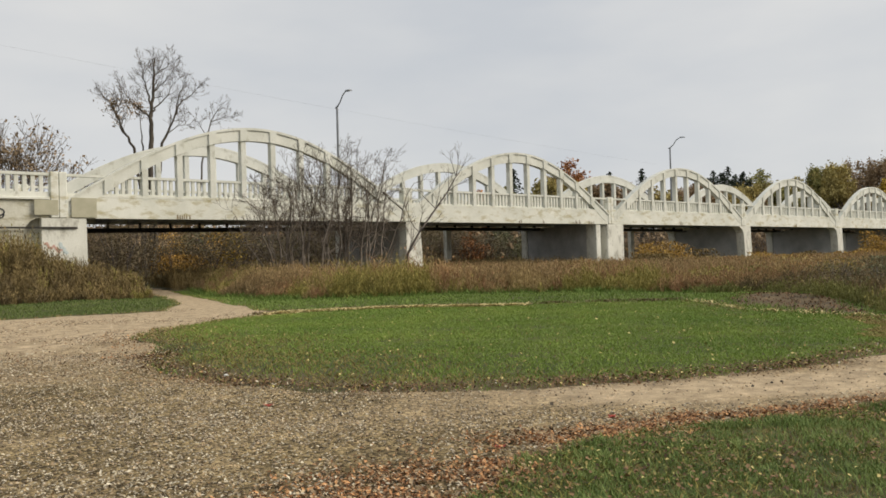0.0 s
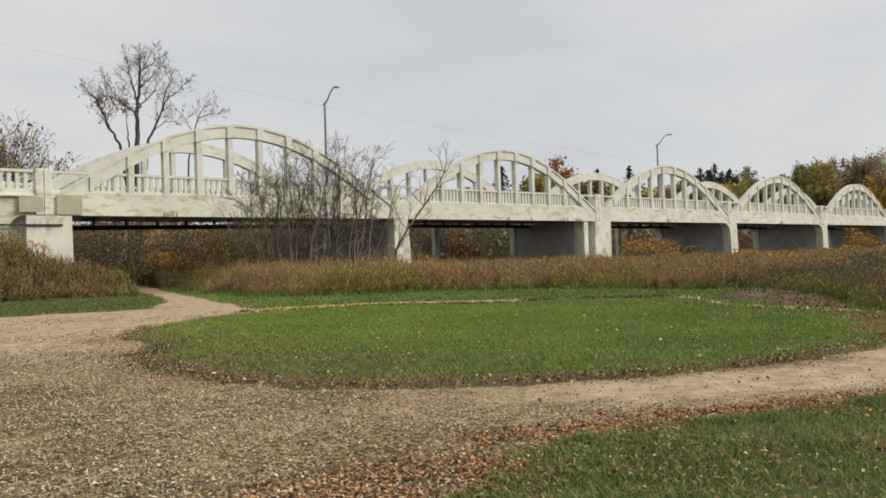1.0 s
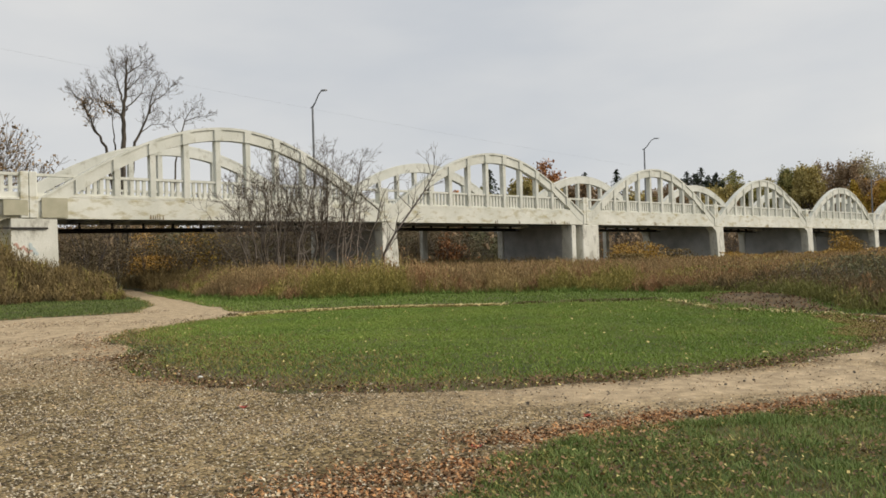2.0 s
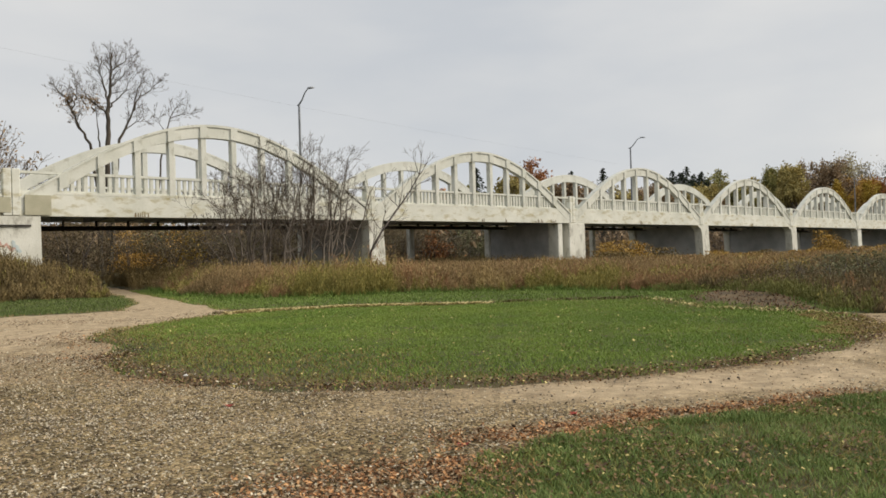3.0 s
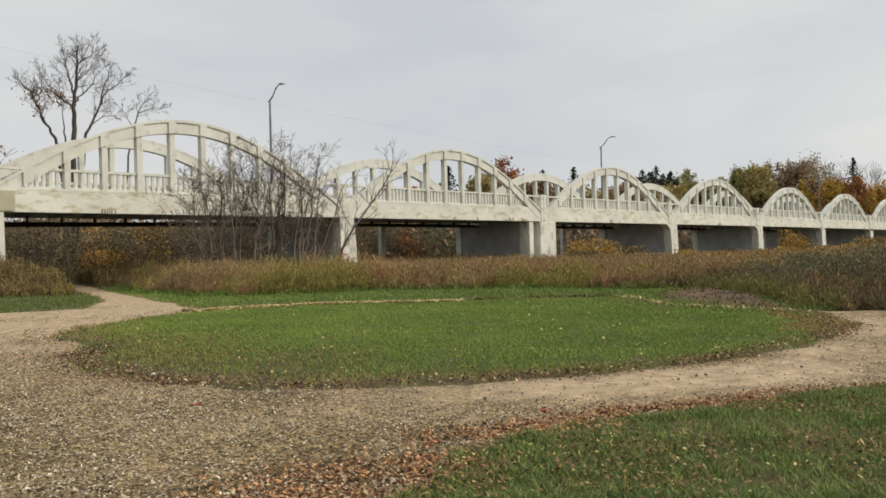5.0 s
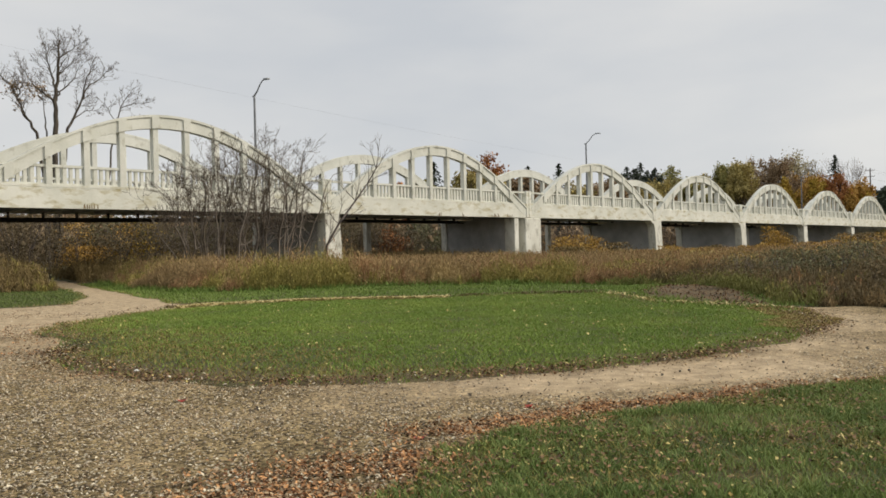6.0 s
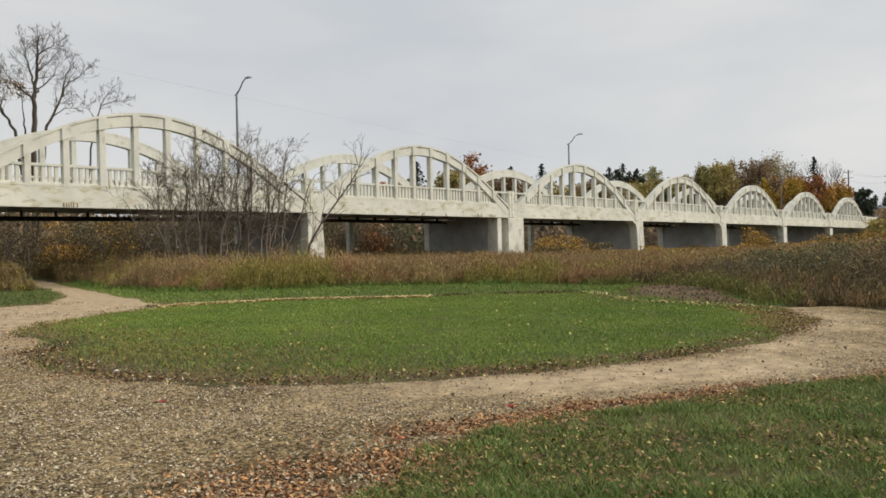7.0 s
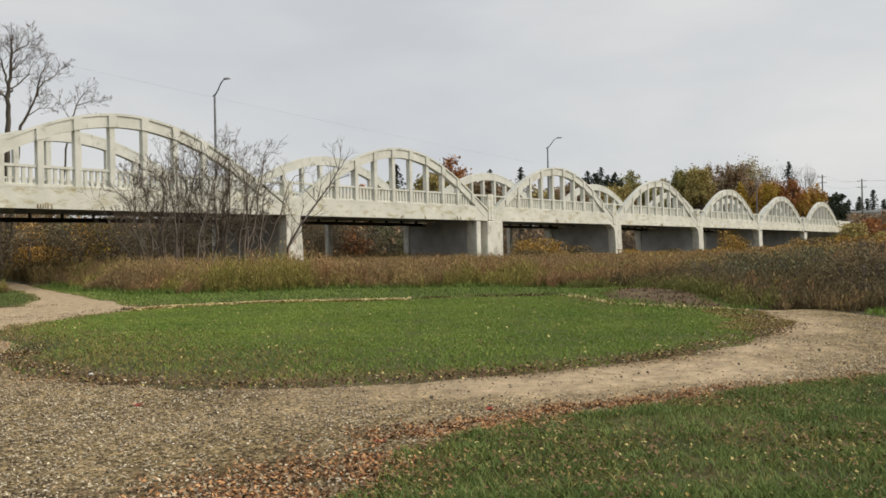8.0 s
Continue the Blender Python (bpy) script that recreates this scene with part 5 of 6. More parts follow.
thicket(701, 130000, 2, 60, 62, 74, 6.4, 0.08, CR_THICKET, "brown autumn thicket beyond the bridge")
thicket(702, 3800, 23.4, 28.6, 64, 67, 5.0, 0.075, CR_ORANGE, "golden orange shrubs beyond the bridge")
thicket(703, 46000, 28, 90, 66, 80, 6.4, 0.13, CR_SHADE, "dark green thicket beyond the bridge")
thicket(706, 900, 28.4, 30.6, 64, 66, 4.4, 0.1, CR_GOLD, "yellow leaved shrub beyond the bridge", "shrub")
thicket(704, 1500, 54.5, 58.5, 63, 66, 4.4, 0.16, CR_RED, "rust coloured shrub beyond the bridge", "shrub")
thicket(705, 14000, 60, 200, 62, 82, 6.2, 0.3, CR_BROWN, "brown autumn thicket beyond the bridge")
for k, (x, y, w, h) in enumerate(((62.0, 43.5, 3.0, 2.4), (66.0, 44.0, 2.5, 2.6), (70.0, 43.8, 2.5, 2.0), (74.0, 43.0, 2.0, 1.0), (80.0, 42.0, 3.0, 1.15), (90.0, 42.0, 5.0, 1.25), (99.0, 40.0, 4.0, 1.1), (57.0, 40.0, 3.0, 1.4), (54.0, 38.0, 3.0, 1.3), (113.0, 44.0, 4.0, 3.4), (118.0, 44.5, 4.0, 2.6), (140.0, 43.0, 6.0, 2.8), (150.0, 42.0, 7.0, 2.4))):
    thicket(720 + k, 1500, x - w / 2, x + w / 2, y - 1, y + 1, h, 0.085 + x * 0.0005, *((WEED_ORG, "golden yellow shrub before a bridge pier") if k in (0, 1, 4, 9, 11) else (BANK_WEED, "olive brown shrub before a bridge pier")), "shrub")
for k, (x, y, w, h, m) in enumerate(((175.2, 44.2, 4, 5.6, CR_OLIVE), (165, 38, 12, 2.6, WEED_ORG), (180, 40, 12, 3.4, CR_OLIVE), (186, 42.2, 7, 6.2, CR_RED), (187.5, 44.2, 3, 5.6, CR_BROWN), (194, 41, 9, 6.8, CR_BROWN), (200, 46, 10, 5.2, CR_BROWN), (210, 44, 12, 4.8, CR_ORANGE), (195, 30, 16, 3.4, CR_OLIVE), (215, 34, 16, 4.4, CR_BROWN), (228, 46, 12, 4.0, CR_BROWN))):
    thicket(740 + k, 2200, x - w / 2, x + w / 2, y - 3, y + 3, h, 0.35, m, "autumn shrubs at the far bank", "shrubs")
for k, (x, y, w, h, m) in enumerate(((33, 12, 4, 1.6, WEED_DRK), (38, 17, 5, 1.7, WEED_ORG), (44, 21, 6, 1.7, CR_OLIVE), (46, 15, 6, 1.8, CR_BROWN), (52, 26, 6, 1.8, WEED_ORG), (58, 18, 8, 1.9, CR_OLIVE), (64, 30, 8, 1.9, WEED_ORG),
                                     (74, 24, 9, 2.0, CR_BROWN), (84, 32, 9, 2.0, WEED_ORG), (96, 26, 12, 2.2, CR_OLIVE), (108, 34, 10, 2.2, WEED_ORG), (122, 28, 14, 2.3, CR_BROWN), (136, 32, 12, 2.4, WEED_ORG), (29.5, 17.5, 2.0, 1.3, WEED_GRN), (27.2, 12.5, 2.0, 0.9, WEED_GRN))):
    thicket(780 + k, int(900 + 90 * w), x - w / 2, x + w / 2, y - w / 3, y + w / 3, h * (0.62 if 36 < x < 110 else 0.74), 0.018 + x * 0.0014, m, "low autumn shrub among the meadow weeds", "shrub")
for k, (x, y, w, h, m) in enumerate(((24.6, 6.4, 2.2, 1.1, WEED_DRK), (26.2, 9.0, 2.8, 1.3, CR_SHADE), (28.6, 7.0, 3.2, 1.5, CR_THICKET), (27.6, 11.2, 2.4, 1.15, CR_THICKET), (31.2, 9.8, 3.2, 1.5, CR_SHADE),
                                     (23.2, 4.2, 2.4, 1.1, CR_THICKET), (30.0, 4.6, 3.5, 1.5, WEED_DRK), (36.0, 9.0, 4.0, 1.75, CR_THICKET), (41.0, 12.0, 4.0, 1.8, WEED_ORG), (35.0, 14.0, 3.0, 1.3, CR_SHADE), (31.0, 15.0, 2.4, 1.1, WEED_LOW))):
    thicket(860 + k, int(2200 + 500 * w), x - w / 2, x + w / 2, y - w / 2, y + w / 2, h, 0.03 + 0.0004 * x, m, "low dark bushy shrub among the weeds", "shrub")
# low dark green shrubs at the drive's end
thicket(760, 3500, 19.8, 23.0, 1.0, 7.4, 0.8, 0.03, WEED_DRK, "low dark green weeds at the end of the drive", "low_weeds")
# far woods that close the view
rng = np.random.default_rng(800)
n = 34000
ax = rng.uniform(-300, 620, n)
ay = 175 + 30 * wob(ax, ax * 0.4, 0.02) + rng.uniform(0, 25, n)
az = (10 + 2.5 * wob(ax, ay, 0.09)) * rng.uniform(0, 1, n) ** 0.7
tagged(part("far_woods", quads("far_woods", np.stack([ax, ay, az], 1), rng.normal(0, 1.0, (n, 3)), rng.normal(0, 0.8, (n, 3)), CR_BROWN), None), "distant brown autumn woods", "woods", kind="stuff")


# ---- grass, stones and fallen leaves ----
def scatter(rng, n, x0, x1, y0, y1, ok):
    x, y = rng.uniform(x0, x1, n), rng.uniform(y0, y1, n)
    m = ok(x, y)
    return x[m], y[m]


def grass(name, seed, x, y, h, w, mat, label, lean=0.55):
    rng = np.random.default_rng(seed)
    z = ground_z(x, y) + 0.03
    b = np.stack([x, y, z], 1)
    hh = h * rng.uniform(0.5, 1.25, len(x))
    d = rng.normal(0, lean, (len(x), 2)) * hh[:, None]
    t = b + np.stack([d[:, 0], d[:, 1], hh], 1)
    return tagged(part(name, blades(name, b, t, rng.uniform(0.7, 1.3, len(x)) * w, mat), None), label, "grass", kind="stuff")


def leaves(name, seed, x, y, size, mat, label, lift=0.03, flat=0.35, slim=1.0):
    rng = np.random.default_rng(seed)
    n = len(x)
    a = rng.uniform(0, 2 * np.pi, n)
    s = size * rng.uniform(0.6, 1.35, n)
    u = np.stack([np.cos(a), np.sin(a), rng.normal(0, flat, n)], 1) * s[:, None]
    v = np.stack([-np.sin(a), np.cos(a), rng.normal(0, flat, n)], 1) * (s * slim * rng.uniform(0.45, 0.8, n))[:, None]
    c = np.stack([x, y, ground_z(x, y) + lift + rng.uniform(0, 0.02, n)], 1)
    return tagged(part(name, quads(name, c, u, v, mat), None), label, "leaves", kind="stuff")


def in_circle(x, y):
    r = np.hypot(x - CX, y - CY) - rim(x, y)
    thin = np.random.default_rng(3).uniform(0, 1, len(x)) < 1.1 - 0.9 * smooth(r + 0.35 * wob(x, y, 2.2) + 0.2 * wob(x, y, 5.5), -0.6 - 0.9 * smooth(-x, -9, -5), 0.1)
    return (r < 0.3) & (gravel_in(x, y) < 0.10) & thin & (dirt_in(x, y) < 0.05)


def near_lawn(x, y):
    return (y < near_y(x) + 0.2) & (gravel_in(x, y) < 0.04)


rng = np.random.default_rng(900)
x, y = scatter(rng, 300000, 1.5, 12.5, -1.0, 4.5, near_lawn)
tuft = 1 + 0.6 * wob(x, y, 2.6) + 0.4 * wob(x, y, 7.0)
m = rng.uniform(0, 1, len(x)) < np.clip(0.6 + 0.65 * wob(x, y, 1.5, 4) + 0.6 * wob(x, y, 4.4, 4), 0.2, 1)
x, y, tuft = x[m], y[m], tuft[m]
grass("near_grass", 901, x, y, 0.052 * tuft.clip(0.4, 2), 0.0065, BLADE_NEAR, "unmown green grass with fallen leaves")
x, y = scatter(rng, 22000, 1.5, 12.5, -1.0, 4.4, near_lawn)
m = wob(x, y, 1.5, 3) + 0.5 * wob(x, y, 4.0, 3) > 0.0
xs_, ys_ = scatter(rng, 60000, 1.5, 12.5, -1.0, 4.4, near_lawn)
grass("withered_grass", 938, xs_, ys_, 0.03 * np.ones(len(xs_)), 0.007, BLADE_WORN, "short brown dead grass among the green", 1.0)
grass("dry_blades", 907, x[m], y[m], 0.05 * np.ones(m.sum()), 0.007, WEED_GRN, "withered blades among the grass", 1.1)
x, y = scatter(rng, 480000, 3.2, 21, 4.0, 22, in_circle)
tuft = 1 + 0.4 * wob(x, y, 1.8) + 0.25 * wob(x, y, 6.0)
m = rng.uniform(0, 1, len(x)) > 0.75 * smooth(-x + 0.8 * wob(x, y, 1.1, 2), -9.5, -4.6)
x, y, tuft = x[m], y[m], tuft[m]
grass("lawn_grass", 902, x, y, 0.036 * tuft.clip(0.4, 2), 0.010, BLADE, "mown green grass of the round lawn")
x, y = scatter(rng, 130000, 3.5, 21, 4.2, 21.5, in_circle)
r = np.hypot(x - CX, y - CY) - rim(x, y)
m = rng.uniform(0, 1, len(x)) < np.clip(0.75 * smooth(-x, -9.5, -5.0) + 0.5 * smooth(r, -0.9, 0.1) + 0.25 * wob(x, y, 1.3, 6) - 0.05, 0.02, 0.9)
grass("withered_grass", 930, x[m], y[m], 0.05 * np.ones(m.sum()), 0.014, BLADE_WORN, "trodden olive brown grass at the lawn's rim", 1.0)
x, y = scatter(rng, 200000, -10, 28, 8.5, 46, lambda x, y: (turf_in(x, y) > 0) & (dirt_in(x, y) < 0) & (np.hypot(x - CX, y - CY) > rim(x, y)))
bank_ = x < path_mid(y)
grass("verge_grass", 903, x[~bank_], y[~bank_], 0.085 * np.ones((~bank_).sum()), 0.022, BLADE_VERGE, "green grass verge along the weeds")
# left of the footpath the blades take the colour with shade in it
grass("verge_grass", 939, x[bank_], y[bank_], 0.085 * np.ones(bank_.sum()), 0.018, BLADE_BANK_SHADED, "green grass before the weedy bank, coloured darker for shade")
y = rng.uniform(14.5, 46, 16000)
x = weed_edge(y) + rng.normal(-0.1, 0.3, 16000) + 0.3 * wob(y, y * 0.3, 4.0)
m = (gravel_in(x, y) < -0.1) & (rng.uniform(0, 1, 16000) < np.clip(0.5 + 0.6 * wob(x, y, 0.9, 2), 0.1, 1))
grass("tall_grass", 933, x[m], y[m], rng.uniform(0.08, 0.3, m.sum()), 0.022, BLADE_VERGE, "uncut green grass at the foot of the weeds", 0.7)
x, y = scatter(rng, 9000, 18.4, 22.5, -2.0, 4.4, lambda x, y: gravel_in(x, y) < -0.05)
grass("verge_grass", 908, x, y, 0.09 * np.ones(len(x)), 0.02, BLADE, "green grass at the end of the drive")
a = rng.uniform(np.radians(-46), np.radians(98), 9000)
edge_r = np.interp(np.degrees(a), RIM_AT, RIM_R)
r = edge_r - 0.08 + rng.normal(0, 0.10, 9000)
m = rng.uniform(0, 1, 9000) < np.clip(0.9 + 0.9 * wob(CX + r * np.cos(a), CY + r * np.sin(a), 0.8, 3), 0.55, 1) * np.where(a > np.radians(38), 1, np.where(a < np.radians(4), 0.10, 0))
grass("dry_grass_line", 904, CX + r[m] * np.cos(a[m]), CY + r[m] * np.sin(a[m]), 0.08 * np.ones(m.sum()), 0.055, BLADE_DRY, "line of dry straw along the lawn's edge", 1.6)
# dark blades put in for the shadow at the verge's raised edge
r = edge_r + 0.55 + rng.normal(0, 0.1, 9000) + 0.1 * wob(a * 20, a, 1.0)
m = (rng.uniform(0, 1, 9000) < np.clip(0.5 + 0.9 * wob(a * 12, a * 5, 1.0, 4), 0.05, 1)) & (a > np.radians(5))
grass("withered_edge", 934, CX + r[m] * np.cos(a[m]), CY + r[m] * np.sin(a[m]), 0.085 * np.ones(m.sum()), 0.03, WEED_DRK, "dark tufts standing in for the shadow along the verge's edge", 0.9)

# dry tufts along the footpath's edges
x, y = scatter(rng, 60000, 3, 20, 18, 47, lambda x, y: np.abs(gravel_in(x, y) + 0.05) < 0.14 + 0.08 * wob(x, y, 1.9))
m = rng.uniform(0, 1, len(x)) < 0.6
grass("path_fringe", 909, x[m], y[m], 0.06 * np.ones(m.sum()), 0.02, WEED_TAN, "dry grass fringing the footpath", 0.9)
# clods and withered weeds on the dirt mound
x, y = scatter(rng, 9000, 17, 28, 6, 16, lambda x, y: dirt_in(x, y) > 0)
leaves("dirt_litter", 905, x, y, 0.03, LEAF_DARK, "brown litter and clods on the bare dirt", 0.06, 0.6)
x, y = scatter(rng, 22000, 17, 28.5, 5, 17, lambda x, y: (np.abs(dirt_in(x, y) + 0.1) < 0.35 + 0.2 * wob(x, y, 2.3)) & (gravel_in(x, y) < -0.1))
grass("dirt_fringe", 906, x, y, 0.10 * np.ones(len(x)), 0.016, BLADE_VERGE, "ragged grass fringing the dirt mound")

# low green weeds along the foot of the tall ones, from the dirt mound to the drive's end
y = rng.uniform(5.6, 16.0, 620)
x = weed_edge(y) - 0.35 + rng.normal(0, 0.4, 620)
m = (gravel_in(x, y) < -0.25) & (rng.uniform(0, 1, 620) < np.clip(0.4 + 0.8 * wob(x, y, 1.1, 3), 0.05, 1))
weeds("low_weeds", 936, x[m], y[m], rng.uniform(0.15, 0.5, m.sum()), WEED_LOW, "low yellowish green weeds at the foot of taller ones", 7, 0.8)
# the lawn's trodden eastern tip
x, y = scatter(rng, 26000, 14.0, 18.6, 4.0, 8.0, lambda x, y: (np.abs(np.hypot(x - CX, y - CY) - rim(x, y) + 0.45) < 0.55 + 0.3 * wob(x, y, 2.0)) & (y < 7.4 + 0.4 * wob(x, y, 3.0)))
grass("withered_grass", 937, x, y, 0.045 * np.ones(len(x)), 0.014, BLADE_STRAW, "yellow brown dead grass at the lawn's trodden tip", 1.1)

# loose stones
x, y = scatter(rng, 210000, 0.2, 18.5, 0.5, 15.5, lambda x, y: (gravel_in(x, y) > 0.02) & (x > 0))
d = np.hypot(x, y)
m = rng.uniform(0, 1, len(x)) < np.clip(0.5 + 0.4 * wob(x, y, 0.8, 1) - 0.03 * (d - 5) - 0.75 * smooth(-np.abs(np.hypot(x - CX, y - CY) - 9.0), -1.2, -0.2) * smooth(x, 5, 8) * (1 - 0.7 * smooth(x, 8.5, 12)), 0.04, 1)
x, y = x[m], y[m]
n = len(x)
size = rng.lognormal(math.log(0.0085), 0.45, n).clip(0.003, 0.017)
OCT = np.array([(1, 0, 0), (0, 1, 0), (-1, 0, 0), (0, -1, 0), (0.25, 0.2, 0.75), (-0.1, -0.2, -0.7)])
yaw = rng.uniform(0, 2 * np.pi, n)
shape = OCT[None] * rng.uniform(0.7, 1.35, (n, 6, 3)) * size[:, None, None]
rx_ = shape[..., 0] * np.cos(yaw)[:, None] - shape[..., 1] * np.sin(yaw)[:, None]
ry_ = shape[..., 0] * np.sin(yaw)[:, None] + shape[..., 1] * np.cos(yaw)[:, None]
pts = np.stack([rx_ + x[:, None], ry_ + y[:, None], shape[..., 2] + (ground_z(x, y) + 0.02 + size * 0.35)[:, None]], -1)
tagged(part("gravel_stones", cloud("gravel_stones", pts, [(0, 1, 4), (1, 2, 4), (2, 3, 4), (3, 0, 4), (1, 0, 5), (2, 1, 5), (3, 2, 5), (0, 3, 5)], STONE), None), "loose pale and grey gravel stones", "gravel", kind="stuff")


# the drift of leaves along the near lawn
lx = 1.2 + 13.0 * rng.uniform(0, 1, 64000) ** 1.4
wide = np.interp(lx, [1.2, 3, 4.5, 6, 9, 13], [0.8, 0.62, 0.40, 0.26, 0.22, 0.24])
ly = near_y(lx) + wide * (0.8 + rng.normal(0, 0.65, 64000)) + 0.10 * np.sin(lx * 3.1)
m = rng.uniform(0, 1, 64000) < np.clip(0.34 + 0.9 * wob(lx, ly, 1.9, 5) + 0.5 * wob(lx, ly, 5.3, 2) + 0.32 * smooth(-lx, -5.5, -3.5), 0.03, 0.95)
lx, ly = lx[m], ly[m]
h, h2 = int(len(lx) * 0.48), int(len(lx) * 0.84)
leaves("leaf_drift", 911, lx[:h], ly[:h], 0.02, LEAF_RED, "drift of russet fallen leaves along the grass edge", 0.03, 0.45, 0.7)
leaves("leaf_drift", 923, lx[h2:], ly[h2:], 0.018, LEAF_DARK, "drift of dark sodden leaves along the grass edge")
leaves("leaf_drift", 912, lx[h:h2], ly[h:h2], 0.017, LEAF_BRN, "drift of brown fallen leaves along the grass edge")
# leaves caught at the round lawn's edge
a = rng.uniform(np.radians(165), np.radians(318), 11000)
r = np.interp((np.degrees(a) + 180) % 360 - 180, RIM_AT, RIM_R) - 0.08 + rng.normal(0, 0.22, 11000)
lx, ly = CX + r * np.cos(a), CY + r * np.sin(a)
m = rng.uniform(0, 1, 11000) < np.clip(0.5 + 0.7 * wob(lx, ly, 1.5, 7), 0.08, 1)
leaves("edge_leaves", 913, lx[m], ly[m], 0.021, LEAF_DARK, "brown fallen leaves caught at the lawn's edge", 0.05)
m = rng.uniform(0, 1, 11000) < 0.035
leaves("edge_leaves", 914, lx[m] + 0.1, ly[m], 0.02, LEAF_YEL, "pale yellow fallen leaves at the lawn's edge", 0.06)
m = rng.uniform(0, 1, 11000) < 0.02
leaves("edge_leaves", 935, lx[m], ly[m] + 0.04, 0.024, CHIP_WHITE, "bleached fallen leaves at the lawn's edge", 0.06, 0.5, 0.7)
# leaves and dead grass blown over the worn western rim
x, y = scatter(rng, 9000, 2.6, 7.5, 10.0, 19.5, lambda x, y: (np.abs(np.hypot(x - CX, y - CY) - rim(x, y) - 0.15) < 0.75) & (wob(x, y, 1.3, 2) + 0.6 * wob(x, y, 3.7, 5) > -0.25))
leaves("edge_leaves", 940, x[::2], y[::2], 0.02, LEAF_BRN, "brown fallen leaves blown over the lawn's worn edge", 0.045)
leaves("edge_leaves", 941, x[1::6], y[1::6], 0.02, LEAF_RED, "russet fallen leaves blown over the lawn's worn edge", 0.05)
# scattered yellow leaves on the grass
x, y = scatter(rng, 1500, 3.5, 21, 4.2, 21.5, in_circle)
leaves("lawn_leaves", 915, x, y, 0.022, LEAF_YEL, "yellow fallen leaves scattered on the lawn", 0.075)
x, y = scatter(rng, 3200, 2.5, 12.0, -1.0, 4.6, near_lawn)
m = rng.uniform(0, 1, len(x)) < np.clip(0.35 + 0.7 * wob(x, y, 1.1, 5) + 0.4 * wob(x, y, 3.3, 1), 0.05, 1)
x, y = x[m], y[m]
leaves("lawn_leaves", 916, x, y, 0.014, LEAF_YEL, "yellow fallen leaves scattered in the grass", 0.075)
x, y = scatter(rng, 11000, 2.5, 12.0, -1.0, 4.6, near_lawn)
m = wob(x, y, 1.5, 3) + 0.5 * wob(x, y, 4.0, 3) > -0.1
x, y = x[m], y[m]
leaves("lawn_leaves", 932, x[::5] + 0.07, y[::5], 0.019, LEAF_YEL, "tan fallen leaves scattered in the grass", 0.05, 0.6, 0.6)
leaves("lawn_leaves", 917, x, y, 0.018, LEAF_DARK, "brown fallen leaves scattered in the grass", 0.07)
x, y = scatter(rng, 3500, 0, 14, 2.5, 14, lambda x, y: gravel_in(x, y) > 0.1)
leaves("drive_leaves", 918, x, y, 0.018, LEAF_BRN, "brown fallen leaves scattered on the gravel", 0.035)
# pale and brown litter trodden into the gravel
x, y = scatter(rng, 180000, 0.2, 18.5, 0.5, 17, lambda x, y: gravel_in(x, y) > 0.02)
track = smooth(-np.abs(np.hypot(x - CX, y - CY) - 8.85), -1.3, -0.3) * smooth(x, 4.5, 7) * (1 - 0.7 * smooth(x, 8.5, 12))
m = rng.uniform(0, 1, len(x)) < np.clip(0.62 + 0.6 * wob(x, y, 1.1, 8) - 0.045 * (np.hypot(x, y) - 6).clip(0) - 0.8 * track, 0.02, 1)
x, y = x[m], y[m]
h = int(len(x) * 0.68)
leaves("gravel_litter", 921, x[:h], y[:h], 0.0135, CHIP_PALE, "pale dry leaf bits trodden into the gravel", 0.03, 0.3)
m = rng.uniform(0, 1, h) < 0.55 * smooth(-x[:h], -6.5, -2.5) + 0.15
leaves("gravel_litter", 931, x[:h][m] + 0.05, y[:h][m] + 0.03, 0.0155, CHIP_WHITE, "bleached slender leaf bits lying on the gravel", 0.036, 0.3, 0.55)
leaves("gravel_litter", 922, x[h:], y[h:], 0.0145, LEAF_BRN, "brown dry leaf bits trodden into the gravel", 0.03, 0.3)
x, y = scatter(rng, 60000, -4, 11, 12, 28, lambda x, y: gravel_in(x, y) > 0.05)
m = rng.uniform(0, 1, len(x)) < np.clip(0.35 + 0.6 * wob(x, y, 0.8, 8) - 0.03 * (y - 16), 0.02, 1)
x, y = x[m], y[m]
h = len(x) // 2
leaves("gravel_litter", 924, x[:h], y[:h], 0.022, CHIP_PALE, "pale dry leaf bits trodden into the gravel", 0.03, 0.3)
leaves("gravel_litter", 925, x[h:], y[h:], 0.022, LEAF_DARK, "dark dry leaf bits trodden into the gravel", 0.03, 0.3)
# dark twigs and clods on the track
x, y = scatter(rng, 130, 4, 14, 3, 8, lambda x, y: gravel_in(x, y) > 0.1)
leaves("bark_chips", 919, x, y, 0.022, BARK_DK, "dark bark chips on the track", 0.03, 0.6)


# the same grass and drift go on beside and behind the standpoint
rng = np.random.default_rng(950)
x, y = scatter(rng, 200000, -7.0, 12.5, -6.5, 4.0, lambda x, y: near_lawn(x, y) & ((x < 1.5) | (y < -1.0)))
grass("near_grass", 951, x, y, 0.05 * np.ones(len(x)), 0.0075, BLADE_NEAR, "unmown green grass with fallen leaves")
x, y = scatter(rng, 5000, -7.0, 12.0, -6.0, 3.0, lambda x, y: near_lawn(x, y) & ((x < 1.5) | (y < -1.0)))
leaves("lawn_leaves", 952, x, y, 0.018, LEAF_YEL, "yellow fallen leaves scattered in the grass", 0.06)
x = rng.uniform(-7.0, 1.2, 9000)
y = near_y(x) + 0.75 * (0.8 + rng.normal(0, 0.65, 9000))
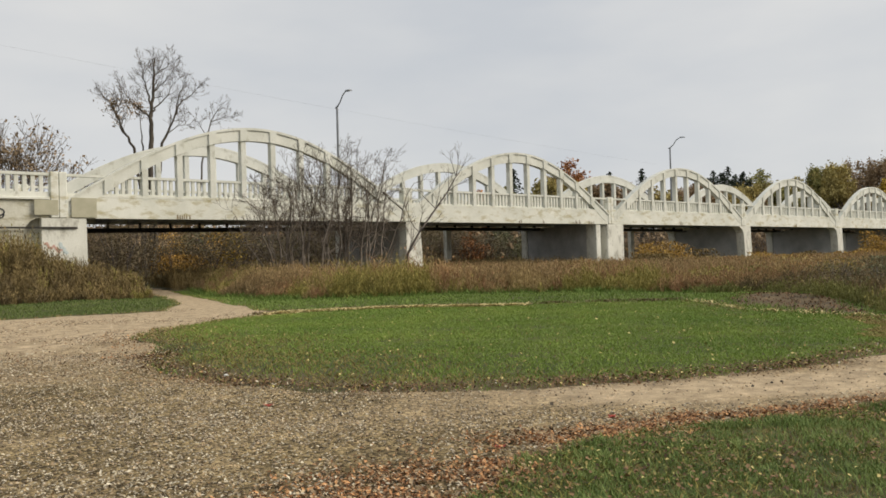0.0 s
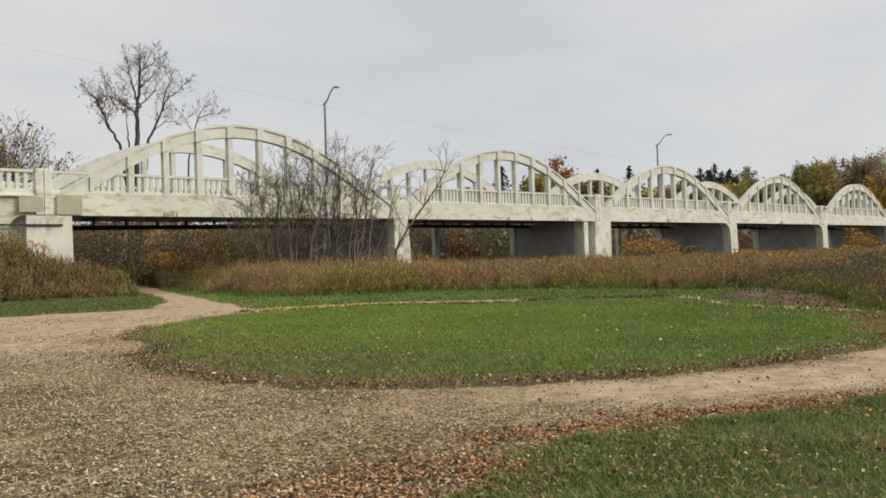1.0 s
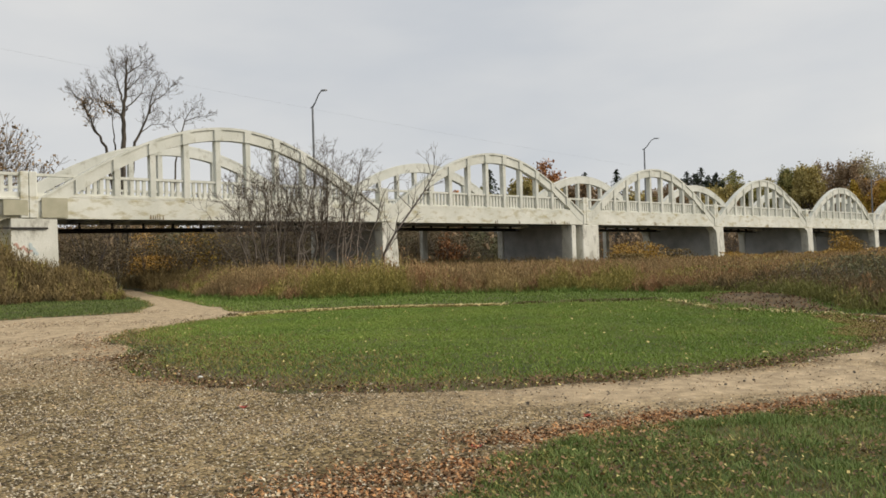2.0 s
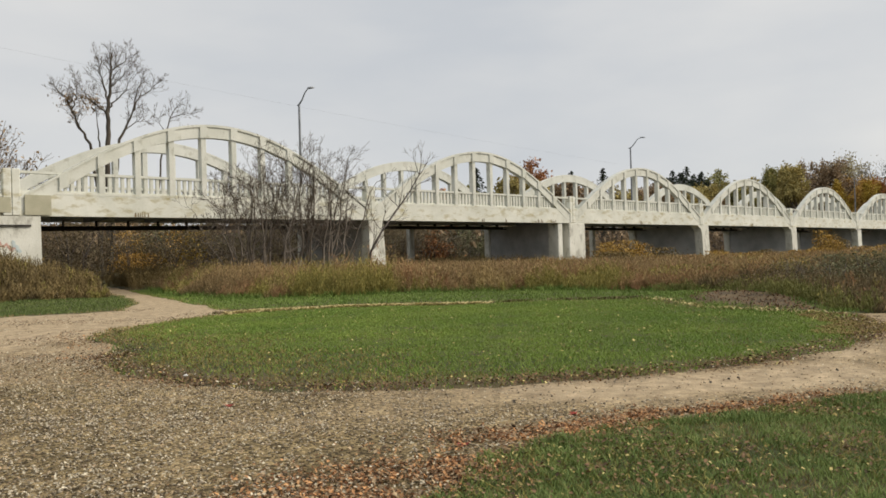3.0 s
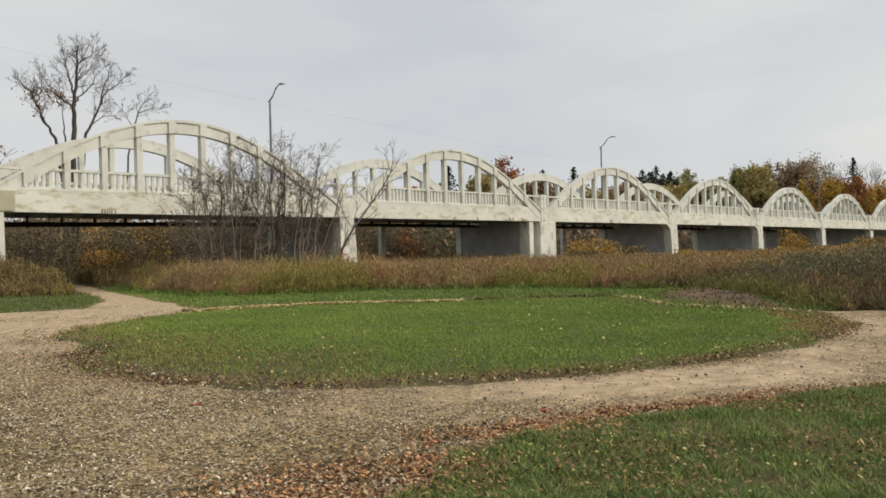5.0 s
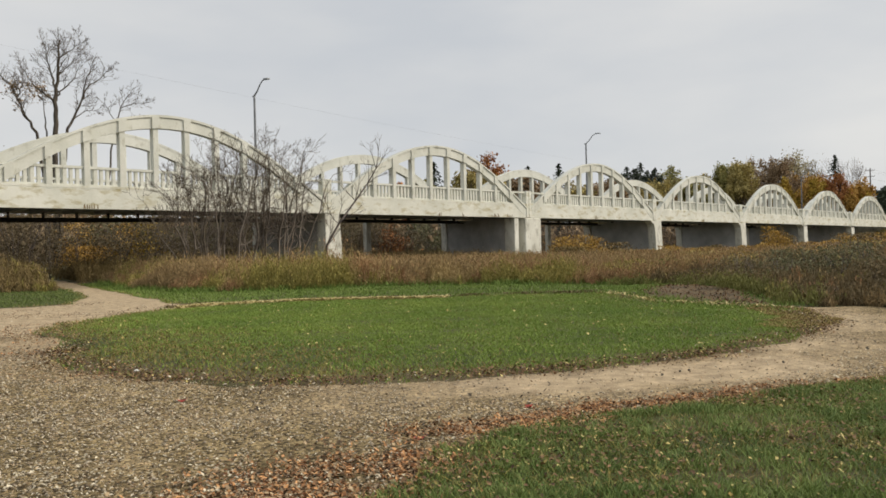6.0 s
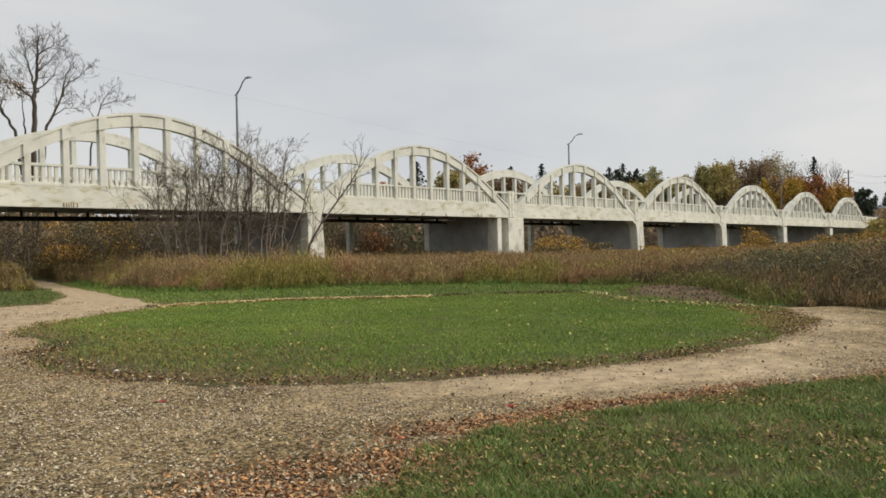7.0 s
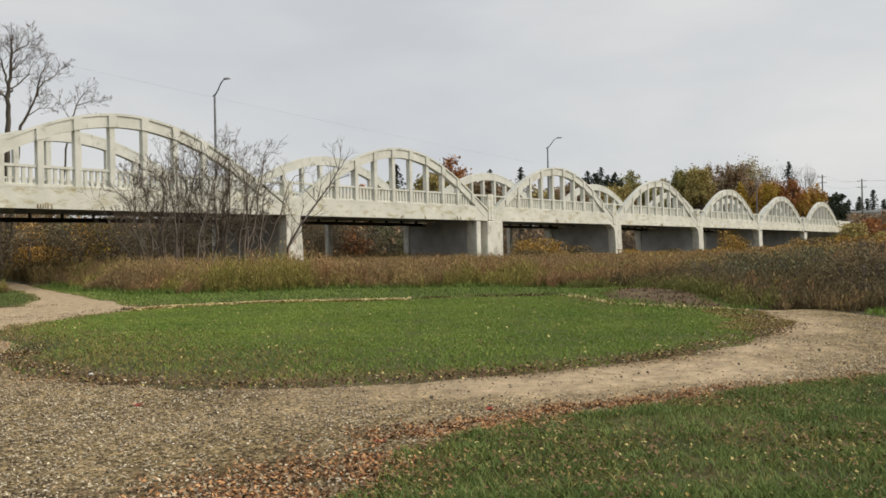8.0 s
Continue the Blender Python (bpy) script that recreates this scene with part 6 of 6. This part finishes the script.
m = gravel_in(x, y) > -0.3
leaves("leaf_drift", 953, x[m], y[m], 0.02, LEAF_RED, "drift of russet fallen leaves along the grass edge", 0.03, 0.45, 0.7)


def maple_leaf(x, y, size, mat, label):
    bm = bmesh.new()
    ring = []
    for k in range(20):
        a = 2 * math.pi * k / 20
        rr = size * (1.0 if k % 4 == 0 else 0.72 if k % 2 == 0 else 0.5)
        ring.append((rr * math.cos(a), rr * math.sin(a), 0.012 * math.cos(2 * a) + 0.3 * size * (rr / size) ** 2))
    prism(bm, [(px, py, pz) for px, py, pz in ring], [(px, py, pz + 0.0015) for px, py, pz in ring])
    ob = tagged(part("maple_leaf", bm, mat), label, "leaf", "fallen maple leaves")
    ob.location = (x, y, float(ground_z(x, y)) + 0.03)
    return ob


for x, y in ((3.96, 7.89), (4.39, 4.63), (5.95, 4.71)):
    leaf = maple_leaf(x, y, 0.068, LEAF_SCARLET, "scarlet fallen maple leaf lying on the gravel")
    leaf.rotation_euler.z = x * 7.0


def small_stone(name, x, y, sx, sy, sz, rz, mat, label, category):
    bm = bmesh.new()
    bmesh.ops.create_icosphere(bm, subdivisions=2, radius=1.0)
    for v in bm.verts:
        k = 1 + 0.22 * noise.noise(v.co * 1.7 + Vector((x, y, 0)))
        v.co = Vector((v.co.x * sx * k, v.co.y * sy * k, v.co.z * sz * k))
    ob = tagged(part(name, bm, mat), label, category)
    ob.location, ob.rotation_euler.z = (x, y, float(ground_z(x, y)) + 0.02 + sz * 0.7), rz
    return ob


small_stone("stick", 9.5, 3.03, 0.11, 0.014, 0.012, 0.6, CHIP_PALE, "short pale stick lying on the gravel", "stick")
small_stone("clod", 8.83, 4.62, 0.020, 0.016, 0.012, 0.2, BARK_DK, "dark clod of earth on the track", "clod")
small_stone("clod", 8.97, 4.57, 0.024, 0.016, 0.013, 1.2, BARK_DK, "dark clod of earth on the track", "clod")
small_stone("stone", 4.58, 10.4, 0.038, 0.03, 0.022, 0.4, PIPE, "white stone at the lawn's edge", "stone")
